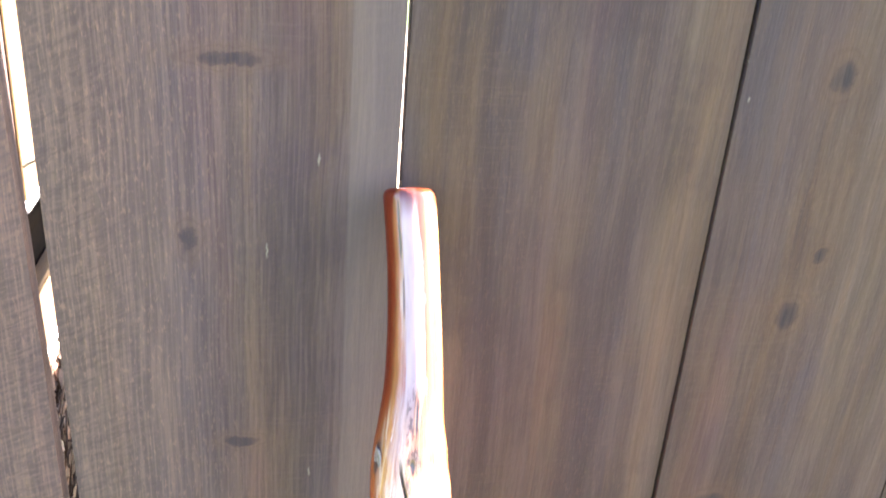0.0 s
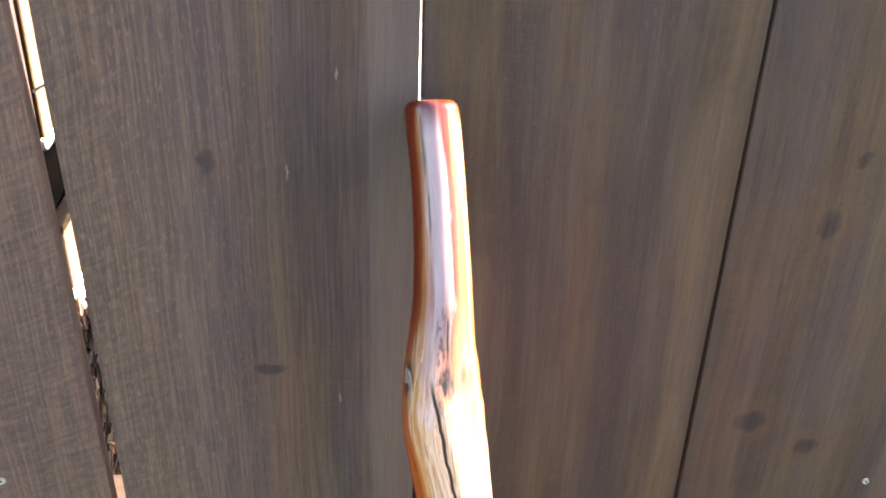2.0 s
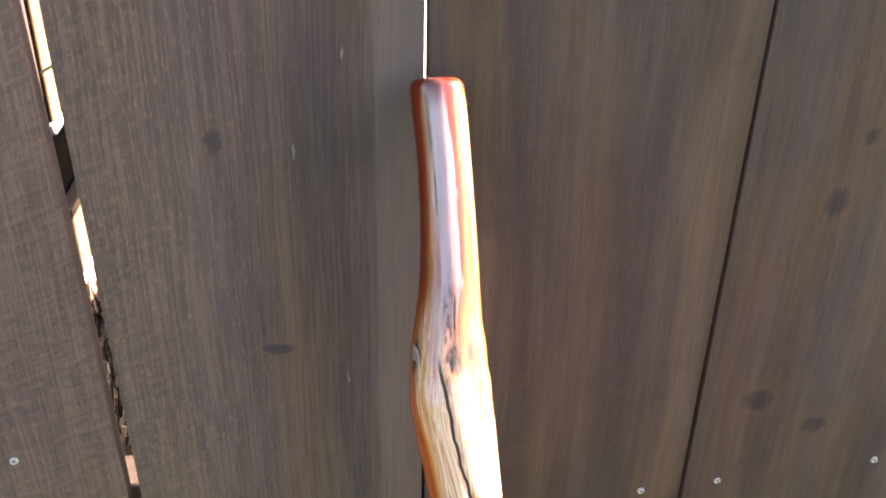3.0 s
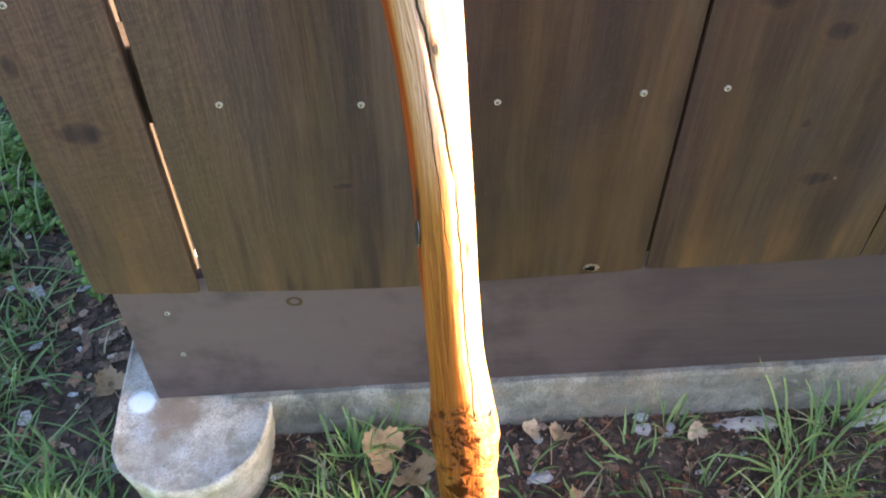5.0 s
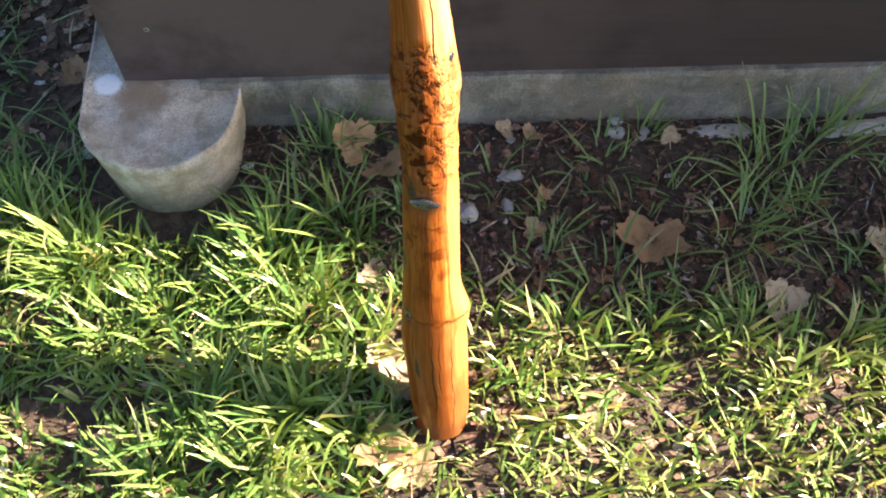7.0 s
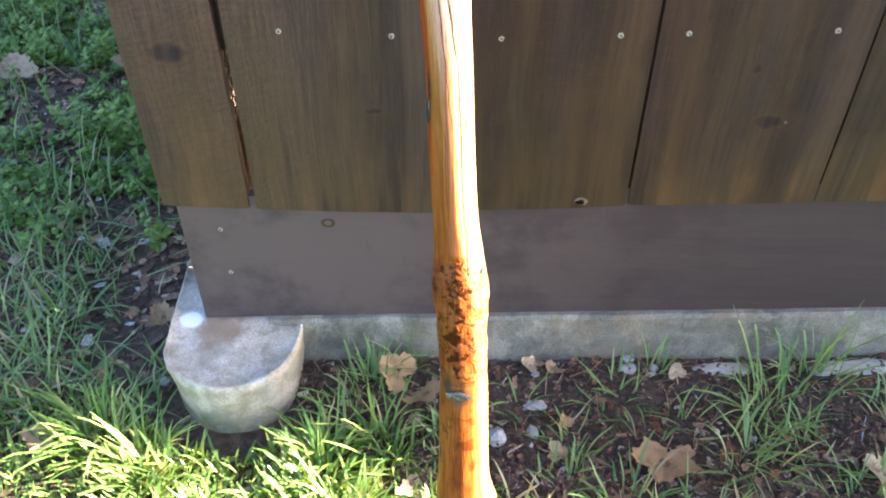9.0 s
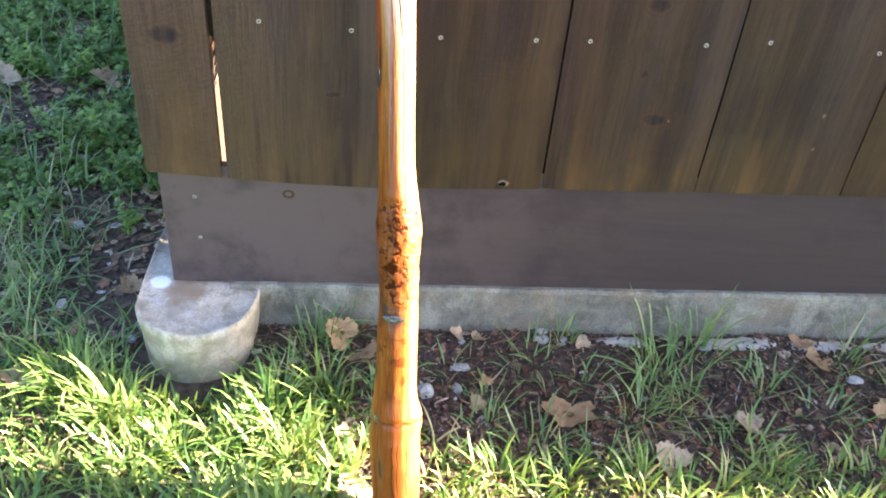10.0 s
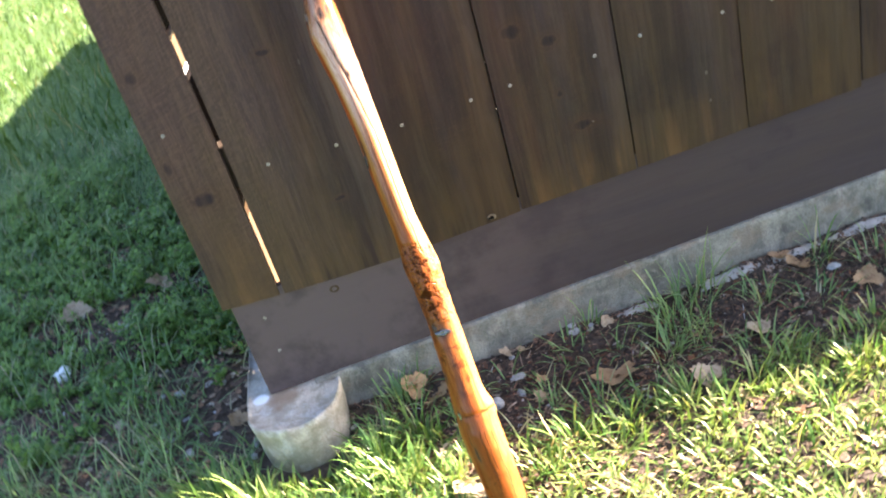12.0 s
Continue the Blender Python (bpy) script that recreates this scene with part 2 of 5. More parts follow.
    if long_axis == "x":
        # paler in cloudy patches towards the fence's end
        pale_end = m.math("MULTIPLY", m.step(m.split(p)[0], -0.45, 0.30, 0.95, 0.0), m.step(cloud, 0.40, 0.58, 0.35, 1.0))
        col = m.mix(pale_end, col, tone(2.00, 1.96, 1.94))
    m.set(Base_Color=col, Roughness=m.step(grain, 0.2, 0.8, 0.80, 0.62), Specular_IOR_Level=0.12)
    h = m.math("ADD", m.math("MULTIPLY", grain, 0.6), m.math("ADD", m.math("MULTIPLY", tear, 0.45 if rough_zone else 0.1), m.math("MULTIPLY", hair, 0.35)))
    m.bump(h, 0.5, 0.0012)
    return m.mat


def concrete(name, base, sun_spot=None, mottling=1.0, scum=1.9):
    """Old cast concrete: pale scum, damp brown stains, algae, pits; a sunlit spot can be painted white at a given
    centre.
    """
    m = Nodes(name)
    p = m.coord()
    big = m.noise(p, 11.0, 5.0, 0.6, 0.3)
    mid = m.noise(p, 42.0, 6.0, 0.68, 0.5)
    damp = m.noise(m.vmath("ADD", p, (3.0, 1.0, 2.0)), 14.0, 4.0, 0.6)
    algae = m.noise(m.vmath("ADD", p, (1.0, 5.0, 7.0)), 18.0, 5.0, 0.65)
    fine = m.noise(p, 340.0, 3.0, 0.6)
    pits = m.voronoi(p, 150.0)
    col = m.ramp(big, (0.36, tuple(c * 0.62 for c in base)), (0.48, base), (0.60, tuple(c * 1.30 for c in base)))
    col = m.mix(m.step(mid, 0.50, 0.64, 0, 0.50 * mottling), col, tuple(min(0.72, c * 1.65) for c in base))
    col = m.mix(m.step(mid, 0.34, 0.46, 0.50 * mottling, 0), col, (base[0] * 0.50, base[1] * 0.47, base[2] * 0.40))
    col = m.mix(m.step(damp, 0.50, 0.62, 0, 0.55 * mottling), col, (0.235, 0.180, 0.130))
    col = m.mix(m.step(algae, 0.54, 0.68, 0, 0.40), col, (0.150, 0.150, 0.075))
    col = m.mix(m.step(m.noise(m.vmath("MULTIPLY", p, (1.0, 1.0, 0.7)), 17.0, 5.0, 0.62), 0.50, 0.67, 0, 0.60), col, tuple(min(0.66, c * scum) for c in base))
    col = m.mix(m.step(fine, 0.35, 0.62, 0.40, 0.0), col, tuple(c * 0.42 for c in base))
    col = m.mix(m.step(pits, 0.05, 0.22, 0.6, 0.0), col, tuple(c * 0.25 for c in base))
    if sun_spot:
        d = m.vmath("LENGTH", m.vmath("SUBTRACT", p, sun_spot))
        d = m.math("ADD", d, m.math("MULTIPLY", m.math("SUBTRACT", mid, 0.5), 0.012))
        s = m.vmath("LENGTH", m.vmath("MULTIPLY", m.vmath("SUBTRACT", p, (-0.578, -0.015, 0.09)), (0.8, 1.0, 0.5)))
        s = m.math("ADD", s, m.math("MULTIPLY", m.math("SUBTRACT", mid, 0.5), 0.05))
        side = m.math("MULTIPLY", m.step(m.split(p)[2], 0.070, 0.088, 1.0, 0.0), m.step(algae, 0.40, 0.58, 0.15, 0.70))
        col = m.mix(side, col, (0.235, 0.215, 0.135))
        col = m.mix(m.step(s, 0.020, 0.046, 0.75, 0.0), col, (0.29, 0.195, 0.125))
        # a small sunlit spot and its soft halo, painted white into the concrete
        col = m.mix(m.step(d, 0.0135, 0.0205, 0.96, 0.0), col, (0.88, 0.89, 0.92))
        col = m.mix(m.math("MULTIPLY", m.step(d, 0.018, 0.030, 0.35, 0.0), m.step(fine, 0.4, 0.6)), col, (0.80, 0.82, 0.86))
    m.set(Base_Color=col, Roughness=0.92)
    h = m.math("ADD", m.math("MULTIPLY", fine, 0.4), m.math("ADD", mid, m.step(pits, 0.0, 0.25, -0.6, 0.0)))
    m.bump(h, 0.9, 0.004)
    return m.mat


def varnished_wood():
    m = Nodes("varnished_stick_wood")
    p = m.coord("UV")                      # u: round the stick 0..1, v: along it in metres
    u, v, _ = m.split(p)
    ang = m.math("MULTIPLY", u, 2 * math.pi)
    ring = m.join(m.math("COSINE", ang, 0), m.math("SINE", ang, 0), v)
    wob = m.vmath("SUBTRACT", m.noise(m.vmath("MULTIPLY", ring, (1.0, 1.0, 5.0)), 1.3, 3.0, 0.5, color=True), (0.5, 0.5, 0.5))
    tw = m.vmath("ADD", ring, m.vmath("MULTIPLY", wob, (0.55, 0.55, 0.02)))
    us = m.math("ADD", u, m.math("MULTIPLY", m.split(wob)[0], 0.10))      # u that wanders, for the long stripes
    grain = m.noise(m.vmath("MULTIPLY", tw, (6.5, 6.5, 2.2)), 1.0, 6.0, 0.62, 0.3)
    fibre = m.noise(m.vmath("MULTIPLY", tw, (34.0, 34.0, 7.0)), 1.0, 3.0, 0.6)
    smoke = m.noise(m.vmath("MULTIPLY", tw, (1.5, 1.5, 8.0)), 1.0, 4.0, 0.55)

    def band(x, lo, hi, soft):
        return m.math("MULTIPLY", m.step(x, lo - soft, lo + soft), m.step(x, hi - soft, hi + soft, 1.0, 0.0))

    col = m.ramp(grain, (0.30, (0.13, 0.036, 0.006)), (0.43, (0.26, 0.086, 0.014)), (0.56, (0.34, 0.130, 0.024)), (0.72, (0.42, 0.19, 0.045)))
    col = m.mix(m.step(fibre, 0.40, 0.60, 0.30, 0.0), col, (0.10, 0.024, 0.004))
    # pale sapwood with the sunlit strip painted in on the sunny side; its ragged border wanders towards the front
    # higher up
    ragged = m.math("ADD", us, m.math("ADD", m.math("MULTIPLY", m.math("SUBTRACT", grain, 0.5), 0.09), m.math("MULTIPLY", m.math("SUBTRACT", smoke, 0.5), 0.10)))
    border = m.math("SUBTRACT", ragged, m.step(v, 0.36, 0.54, 0.828, 0.772))
    sap_sunlit = m.math("MULTIPLY", m.step(border, -0.016, 0.040, 0.0, 0.85), m.math("MULTIPLY", m.step(v, 0.80, 0.88, 1.0, 0.0), m.step(v, 0.34, 0.54, 0.62, 1.0)))
    # brown heartwood stripe on the lower middle
    heart = m.math("MULTIPLY", band(us, 0.605, 0.765, 0.022), m.step(v, 0.60, 0.70, 1.0, 0.0))
    col = m.mix(m.math("MULTIPLY", heart, m.step(smoke, 0.34, 0.60, 0.55, 0.92)), col, m.ramp(grain, (0.36, (0.100, 0.020, 0.003)), (0.50, (0.21, 0.056, 0.009)), (0.62, (0.30, 0.100, 0.019))))
    col = m.mix(sap_sunlit, col, m.ramp(fibre, (0.32, (0.42, 0.20, 0.055)), (0.46, (0.58, 0.36, 0.13)), (0.62, (0.68, 0.48, 0.24))))
    # pale sapwood over the upper middle
    pale = m.math("MULTIPLY", band(v, 0.70, 0.875, 0.055), m.step(us, 0.585, 0.69))
    col = m.mix(m.math("MULTIPLY", pale, 0.85), col, m.ramp(fibre, (0.34, (0.23, 0.088, 0.048)), (0.46, (0.42, 0.220, 0.142)), (0.62, (0.56, 0.360, 0.275))))
    # dark red skin along the shaded side
    skin = m.math("MULTIPLY", m.step(us, 0.560, 0.630, 1.0, 0.0), m.step(v, 0.52, 0.62))
    col = m.mix(m.math("MULTIPLY", skin, 0.85), col, m.ramp(grain, (0.35, (0.13, 0.016, 0.004)), (0.62, (0.28, 0.048, 0.011))))
    # striped grip: red skin, the sky's sheen painted as pale mauve, a red stripe, cream wood
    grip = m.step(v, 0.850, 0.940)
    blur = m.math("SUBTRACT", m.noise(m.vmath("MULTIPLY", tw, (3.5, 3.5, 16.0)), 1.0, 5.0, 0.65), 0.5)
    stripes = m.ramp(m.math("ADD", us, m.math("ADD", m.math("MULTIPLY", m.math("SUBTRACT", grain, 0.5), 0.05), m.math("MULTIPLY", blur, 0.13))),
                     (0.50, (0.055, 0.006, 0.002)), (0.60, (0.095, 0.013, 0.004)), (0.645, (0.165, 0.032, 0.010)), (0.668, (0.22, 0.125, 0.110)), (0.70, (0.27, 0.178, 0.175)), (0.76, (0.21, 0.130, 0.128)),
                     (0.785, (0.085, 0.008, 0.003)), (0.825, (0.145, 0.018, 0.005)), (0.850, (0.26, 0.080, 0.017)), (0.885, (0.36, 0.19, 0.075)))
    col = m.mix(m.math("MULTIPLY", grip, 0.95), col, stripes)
    smear = m.noise(m.vmath("MULTIPLY", tw, (4.5, 4.5, 15.0)), 1.0, 5.0, 0.68, 0.6)
    col = m.mix(m.math("MULTIPLY", m.math("MULTIPLY", grip, m.step(smear, 0.56, 0.68, 0.0, 0.40)), m.math("MAXIMUM", m.step(us, 0.62, 0.67, 1.0, 0.10), m.step(v, 0.90, 0.935, 0.9, 0.0))), col, (0.055, 0.010, 0.006))
    # a whitish patch with the lumps' gloss painted in, and dark smears where the grip meets the scars
    mottling = m.math("MULTIPLY", m.math("MULTIPLY", band(v, 0.835, 0.905, 0.018), band(us, 0.585, 0.70, 0.03)), m.step(smear, 0.46, 0.60, 0.0, 0.60))
    col = m.mix(mottling, col, (0.56, 0.42, 0.33))
    smut = m.math("MULTIPLY", m.math("MULTIPLY", band(v, 0.855, 0.925, 0.014), band(us, 0.705, 0.775, 0.018)), m.step(m.noise(m.vmath("MULTIPLY", tw, (11.0, 11.0, 90.0)), 1.0, 4.0, 0.65), 0.46, 0.58, 0.10, 0.85))
    col = m.mix(smut, col, (0.060, 0.030, 0.022))
    # amber wood round the branch scars under the grip
    amber = m.math("MULTIPLY", m.math("MULTIPLY", m.step(us, 0.77, 0.84), band(v, 0.82, 0.97, 0.035)), m.step(smear, 0.40, 0.56, 0.25, 0.85))
    col = m.mix(amber, col, (0.17, 0.062, 0.012))
    # burnt, smoky patches low down
    low = m.step(v, 0.46, 0.54, 1.0, 0.0)
    col = m.mix(m.math("MULTIPLY", m.step(smoke, 0.50, 0.66, 0.0, 0.55), m.math("MULTIPLY", low, m.step(us, 0.78, 0.85, 1.0, 0.25))), col, (0.10, 0.022, 0.004))
    # the lower half is darker and more orange
    col = m.mix(m.step(v, 0.44, 0.60, 0.85, 0.0), col, m.mix(1.0, col, (0.86, 0.70, 0.58), "MULTIPLY"))
    # bark-beetle scallops and the scorched wood round them
    around = m.math("MULTIPLY", m.step(us, 0.52, 0.62, 0.20, 1.0), m.step(ragged, 0.79, 0.87, 1.0, 0.10))
    scorch = m.math("MULTIPLY", band(v, 0.262, 0.476, 0.025), around)
    col = m.mix(m.math("MULTIPLY", scorch, m.step(smoke, 0.34, 0.60, 0.30, 0.95)), col, m.ramp(fibre, (0.34, (0.050, 0.0090, 0.002)), (0.48, (0.15, 0.033, 0.005)), (0.64, (0.28, 0.090, 0.017))))
    sc1 = m.noise(m.vmath("MULTIPLY", tw, (1.9, 1.9, 96.0)), 1.0, 3.0, 0.60, 0.9)
    sc2 = m.noise(m.vmath("MULTIPLY", tw, (3.4, 3.4, 170.0)), 1.0, 2.0, 0.5, 0.5)
    zone = m.math("MULTIPLY", band(v, 0.352, 0.484, 0.016), m.math("MAXIMUM", around, 0.32))
    chew = m.math("MULTIPLY", m.math("MAXIMUM", m.step(sc1, 0.530, 0.590), m.math("MULTIPLY", m.step(sc2, 0.56, 0.63), 0.8)), m.step(zone, 0.10, 0.5))
    col = m.mix(m.math("MULTIPLY", m.step(sc1, 0.46, 0.56, 0.0, 0.55), m.step(zone, 0.10, 0.5)), col, (0.13, 0.030, 0.005))
    col = m.mix(m.math("MULTIPLY", chew, 0.88), col, (0.030, 0.0085, 0.002))
    # ripples of dark figure under the scallops
    figure = m.noise(m.vmath("MULTIPLY", tw, (1.1, 1.1, 46.0)), 1.0, 3.0, 0.6, 0.5)
    ripple = m.math("MULTIPLY", m.math("MULTIPLY", m.step(figure, 0.50, 0.62), m.math("MAXIMUM", band(v, 0.22, 0.362, 0.03), band(v, 0.045, 0.085, 0.012))), around)
    col = m.mix(m.math("MULTIPLY", ripple, 0.75), col, (0.055, 0.010, 0.002))
    # a seam round the knob, and the stained foot
    ringv = m.math("ADD", v, m.math("MULTIPLY", m.math("SUBTRACT", smoke, 0.5), 0.030))
    col = m.mix(m.math("MULTIPLY", band(ringv, 0.1865, 0.1905, 0.0022), m.step(fibre, 0.36, 0.56, 0.45, 0.9)), col, (0.055, 0.013, 0.003))
    col = m.mix(m.math("MULTIPLY", m.step(ringv, 0.1870, 0.1905, 1.0, 0.0), m.step(smoke, 0.40, 0.62, 0.22, 0.75)), col, (0.155, 0.042, 0.009))
    col = m.mix(m.step(ringv, 0.014, 0.040, 0.75, 0.0), col, (0.12, 0.038, 0.012))
    # long drying cracks
    line = m.math("ABSOLUTE", m.math("SUBTRACT", m.noise(m.vmath("MULTIPLY", tw, (3.4, 3.4, 1.3)), 1.0, 2.0, 0.5), 0.5), 0)
    gate = m.step(m.noise(m.vmath("MULTIPLY", tw, (2.2, 2.2, 7.0)), 1.0, 2.0), 0.60, 0.68)
    crack = m.math("MULTIPLY", m.math("MULTIPLY", m.step(line, 0.002, 0.007, 0.55, 0.0), gate), m.step(v, 0.84, 0.90, 1.0, 0.0))
    wander = m.math("MULTIPLY", m.math("SUBTRACT", m.noise(m.join(v, 0.0, 0.0), 22.0, 4.0), 0.5), 0.06)
    for start, slope, v0, v1, thick in ((0.81, -0.62, 0.68, 0.885, 0.0070), (0.81, 0.04, 0.47, 0.69, 0.0052), (0.755, -0.32, 0.62, 0.76, 0.0024), (0.700, 0.05, 0.52, 0.63, 0.0016),
                                        (0.75, -0.05, 0.195, 0.285, 0.0024), (0.730, 0.05, 0.05, 0.18, 0.0026), (0.765, 0.05, 0.08, 0.175, 0.0022), (0.825, 0.05, 0.02, 0.165, 0.0022)):
        cu = m.math("ADD", m.math("ADD", start, wander), m.math("MULTIPLY", m.math("SUBTRACT", v, v0), slope))
        gap = m.math("ABSOLUTE", m.math("SUBTRACT", u, cu), 0)
        one = m.math("MULTIPLY", m.step(gap, thick * 0.5, thick * 1.4, 1.0, 0.0), m.math("MULTIPLY", m.step(v, v0 - 0.004, v0 + 0.012), m.step(v, v1 - 0.02, v1, 1.0, 0.0)))
        crack = m.math("MAXIMUM", crack, one)
    col = m.mix(m.step(v, 1.036, 1.058, 0.0, 0.90), col, (0.075, 0.010, 0.004))
    # branch scars: u, v, half width, half height
    d = None
    for ku, kv, ru, rv in ((0.70, 0.335, 0.075, 0.009), (0.635, 0.344, 0.05, 0.012), (0.908, 0.474, 0.018, 0.006), (0.575, 0.655, 0.030, 0.022),
                           (0.748, 0.905, 0.009, 0.016), (0.812, 0.880, 0.022, 0.010), (0.735, 0.872, 0.014, 0.007), (0.56, 0.878, 0.030, 0.018), (0.56, 0.257, 0.025, 0.016),
                           (0.605, 0.190, 0.022, 0.012), (0.655, 0.122, 0.018, 0.018), (0.86, 0.625, 0.014, 0.008), (0.652, 1.030, 0.011, 0.028), (0.664, 0.985, 0.006, 0.020), (0.776, 0.775, 0.016, 0.006)):
        k = m.vmath("LENGTH", m.vmath("MULTIPLY", m.vmath("SUBTRACT", m.join(u, v, 0.0), (ku, kv, 0.0)), (1 / ru, 1 / rv, 0.0)))
        d = k if d is None else m.math("MINIMUM", d, k)
    d = m.math("ADD", d, m.math("MULTIPLY", m.math("SUBTRACT", m.noise(m.vmath("MULTIPLY", tw, (5.0, 5.0, 60.0)), 1.0, 3.0), 0.5), 1.4))
    col = m.mix(m.step(d, 0.9, 2.2, 0.60, 0.0), col, (0.14, 0.050, 0.015))
    scar = m.step(d, 0.35, 1.0, 0.85, 0.0)
    col = m.mix(scar, col, (0.022, 0.017, 0.017))
    col = m.mix(m.math("MULTIPLY", crack, 0.95), col, (0.012, 0.008, 0.006))
    dull = m.math("MAXIMUM", m.math("MULTIPLY", crack, 0.95), m.math("MULTIPLY", chew, 0.95))
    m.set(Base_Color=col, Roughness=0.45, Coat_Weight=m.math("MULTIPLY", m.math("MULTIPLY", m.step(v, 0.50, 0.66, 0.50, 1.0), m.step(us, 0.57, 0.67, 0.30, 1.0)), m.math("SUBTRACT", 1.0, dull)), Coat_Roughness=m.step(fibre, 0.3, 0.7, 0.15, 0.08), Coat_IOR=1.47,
          Specular_IOR_Level=0.03)
    pit = m.math("ADD", crack, m.math("ADD", m.math("MULTIPLY", chew, 0.9), m.math("MULTIPLY", scar, 0.5)))
    gouge = m.math("MULTIPLY", m.step(zone, 0.06, 0.4), m.math("ADD", m.math("MULTIPLY", sc1, 2.2), sc2))
    m.bump(m.math("SUBTRACT", m.math("ADD", m.math("MULTIPLY", grain, 0.3), m.math("MULTIPLY", fibre, 0.12)), m.math("ADD", pit, gouge)), 0.55, 0.0018)
    n = m.tree.nodes.new("ShaderNodeBump")
    m.put(n.inputs["Height"], m.math("SUBTRACT", m.math("MULTIPLY", m.noise(m.vmath("MULTIPLY", tw, (3.0, 3.0, 12.0)), 1.0, 3.0), 0.8), m.math("ADD", m.math("MULTIPLY", gouge, 0.9), m.math("MULTIPLY", pit, 0.8))))
    n.inputs["Strength"].default_value = 0.50
    n.inputs["Distance"].default_value = 0.002
    m.tree.links.new(n.outputs["Normal"], m.bsdf.inputs["Coat Normal"])
    return m.mat


def soil():
    m = Nodes("dark_soil")
    p = m.coord()
    big = m.noise(p, 6.0, 5.0, 0.6)
    mid = m.noise(p, 60.0, 5.0, 0.7, 0.5)
    fine = m.noise(p, 330.0, 4.0, 0.7)
    cell = m.voronoi(p, 120.0, out="Color")
    col = m.ramp(mid, (0.30, (0.026, 0.018, 0.013)), (0.5, (0.085, 0.057, 0.042)), (0.72, (0.19, 0.130, 0.095)))
    col = m.mix(m.step(m.split(cell)[0], 0.78, 0.88, 0, 0.5), col, (0.15, 0.105, 0.07))
    col = m.mix(m.step(big, 0.50, 0.68, 0.0, 0.45), col, (0.085, 0.055, 0.032))
    col = m.mix(m.step(fine, 0.42, 0.68, 0.35, 0.0), col, (0.012, 0.009, 0.007))
    # beyond the bed the soil is hidden by turf
    px, py, _ = m.split(p)
    away = m.vmath("LENGTH", m.join(px, m.math("ADD", py, 0.2), 0.0))
    turf = m.ramp(m.noise(p, 30.0, 5.0, 0.7), (0.3, (0.030, 0.060, 0.014)), (0.5, (0.075, 0.14, 0.028)), (0.7, (0.16, 0.22, 0.055)))
    col = m.mix(m.step(m.math("ADD", away, m.math("MULTIPLY", big, 1.5)), 2.2, 3.4, 0.0, 1.0), col, turf)
    m.set(Base_Color=col, Roughness=0.95)
    m.bump(m.math("ADD", mid, m.math("MULTIPLY", fine, 0.4)), 0.9, 0.006)
    return m.mat


def foliage(name, a, b, c, dry, dry_share, through=0.4, rough=0.42):
    m = Nodes(name)
    r = m.island()
    p = m.coord()
    col = m.ramp(r, (0.0, a), (0.45, b), (0.9, c))
    s = m.math("FRACT", m.math("MULTIPLY", r, 37.0), 0)
    col = m.mix(m.step(s, 1.0 - dry_share - 0.02, 1.0 - dry_share + 0.02, 0, 0.9), col, dry)
    patch = m.noise(p, 7.0, 3.0, 0.5)
    col = m.mix(m.step(patch, 0.45, 0.65, 0.0, 0.35), col, tuple(x * 1.25 for x in c))
    col = m.mix(m.step(m.noise(p, 150.0, 3.0), 0.55, 0.72, 0.0, 0.3), col, tuple(x * 0.5 for x in a))
    m.set(Base_Color=col, Roughness=rough)
    m.bsdf.inputs["Specular IOR Level"].default_value = 0.4
    tl = m.tree.nodes.new("ShaderNodeBsdfTranslucent")
    m.tree.links.new(m.mix(1.0, col, (1.12, 1.0, 0.45), "MULTIPLY"), tl.inputs["Color"])
    mx = m.tree.nodes.new("ShaderNodeMixShader")
    mx.inputs[0].default_value = through
    m.tree.links.new(m.bsdf.outputs[0], mx.inputs[1])
    m.tree.links.new(tl.outputs[0], mx.inputs[2])
    m.tree.links.new(mx.outputs[0], m.tree.nodes["Material Output"].inputs["Surface"])
    return m.mat


def dry_leaf():
    m = Nodes("dry_leaf")
    p = m.coord("Generated")
    r = m.rand()
    n1 = m.noise(m.vmath("ADD", p, m.join(r, r, r)), 5.0, 4.0, 0.6)
    base = m.ramp(r, (0.0, (0.43, 0.275, 0.145)), (0.5, (0.47, 0.33, 0.20)), (1.0, (0.50, 0.40, 0.28)))
    col = m.mix(m.step(n1, 0.45, 0.7, 0.0, 0.6), base, (0.20, 0.105, 0.05))
    col = m.mix(m.step(m.noise(p, 40.0, 3.0), 0.55, 0.75, 0.0, 0.4), col, (0.12, 0.06, 0.03))
    m.set(Base_Color=col, Roughness=0.7)
    m.bump(m.noise(p, 25.0, 4.0), 0.4, 0.002)
    tl = m.tree.nodes.new("ShaderNodeBsdfTranslucent")
    m.tree.links.new(col, tl.inputs["Color"])
    mx = m.tree.nodes.new("ShaderNodeMixShader")
    mx.inputs[0].default_value = 0.2
    m.tree.links.new(m.bsdf.outputs[0], mx.inputs[1])
    m.tree.links.new(tl.outputs[0], mx.inputs[2])
    m.tree.links.new(mx.outputs[0], m.tree.nodes["Material Output"].inputs["Surface"])
    return m.mat


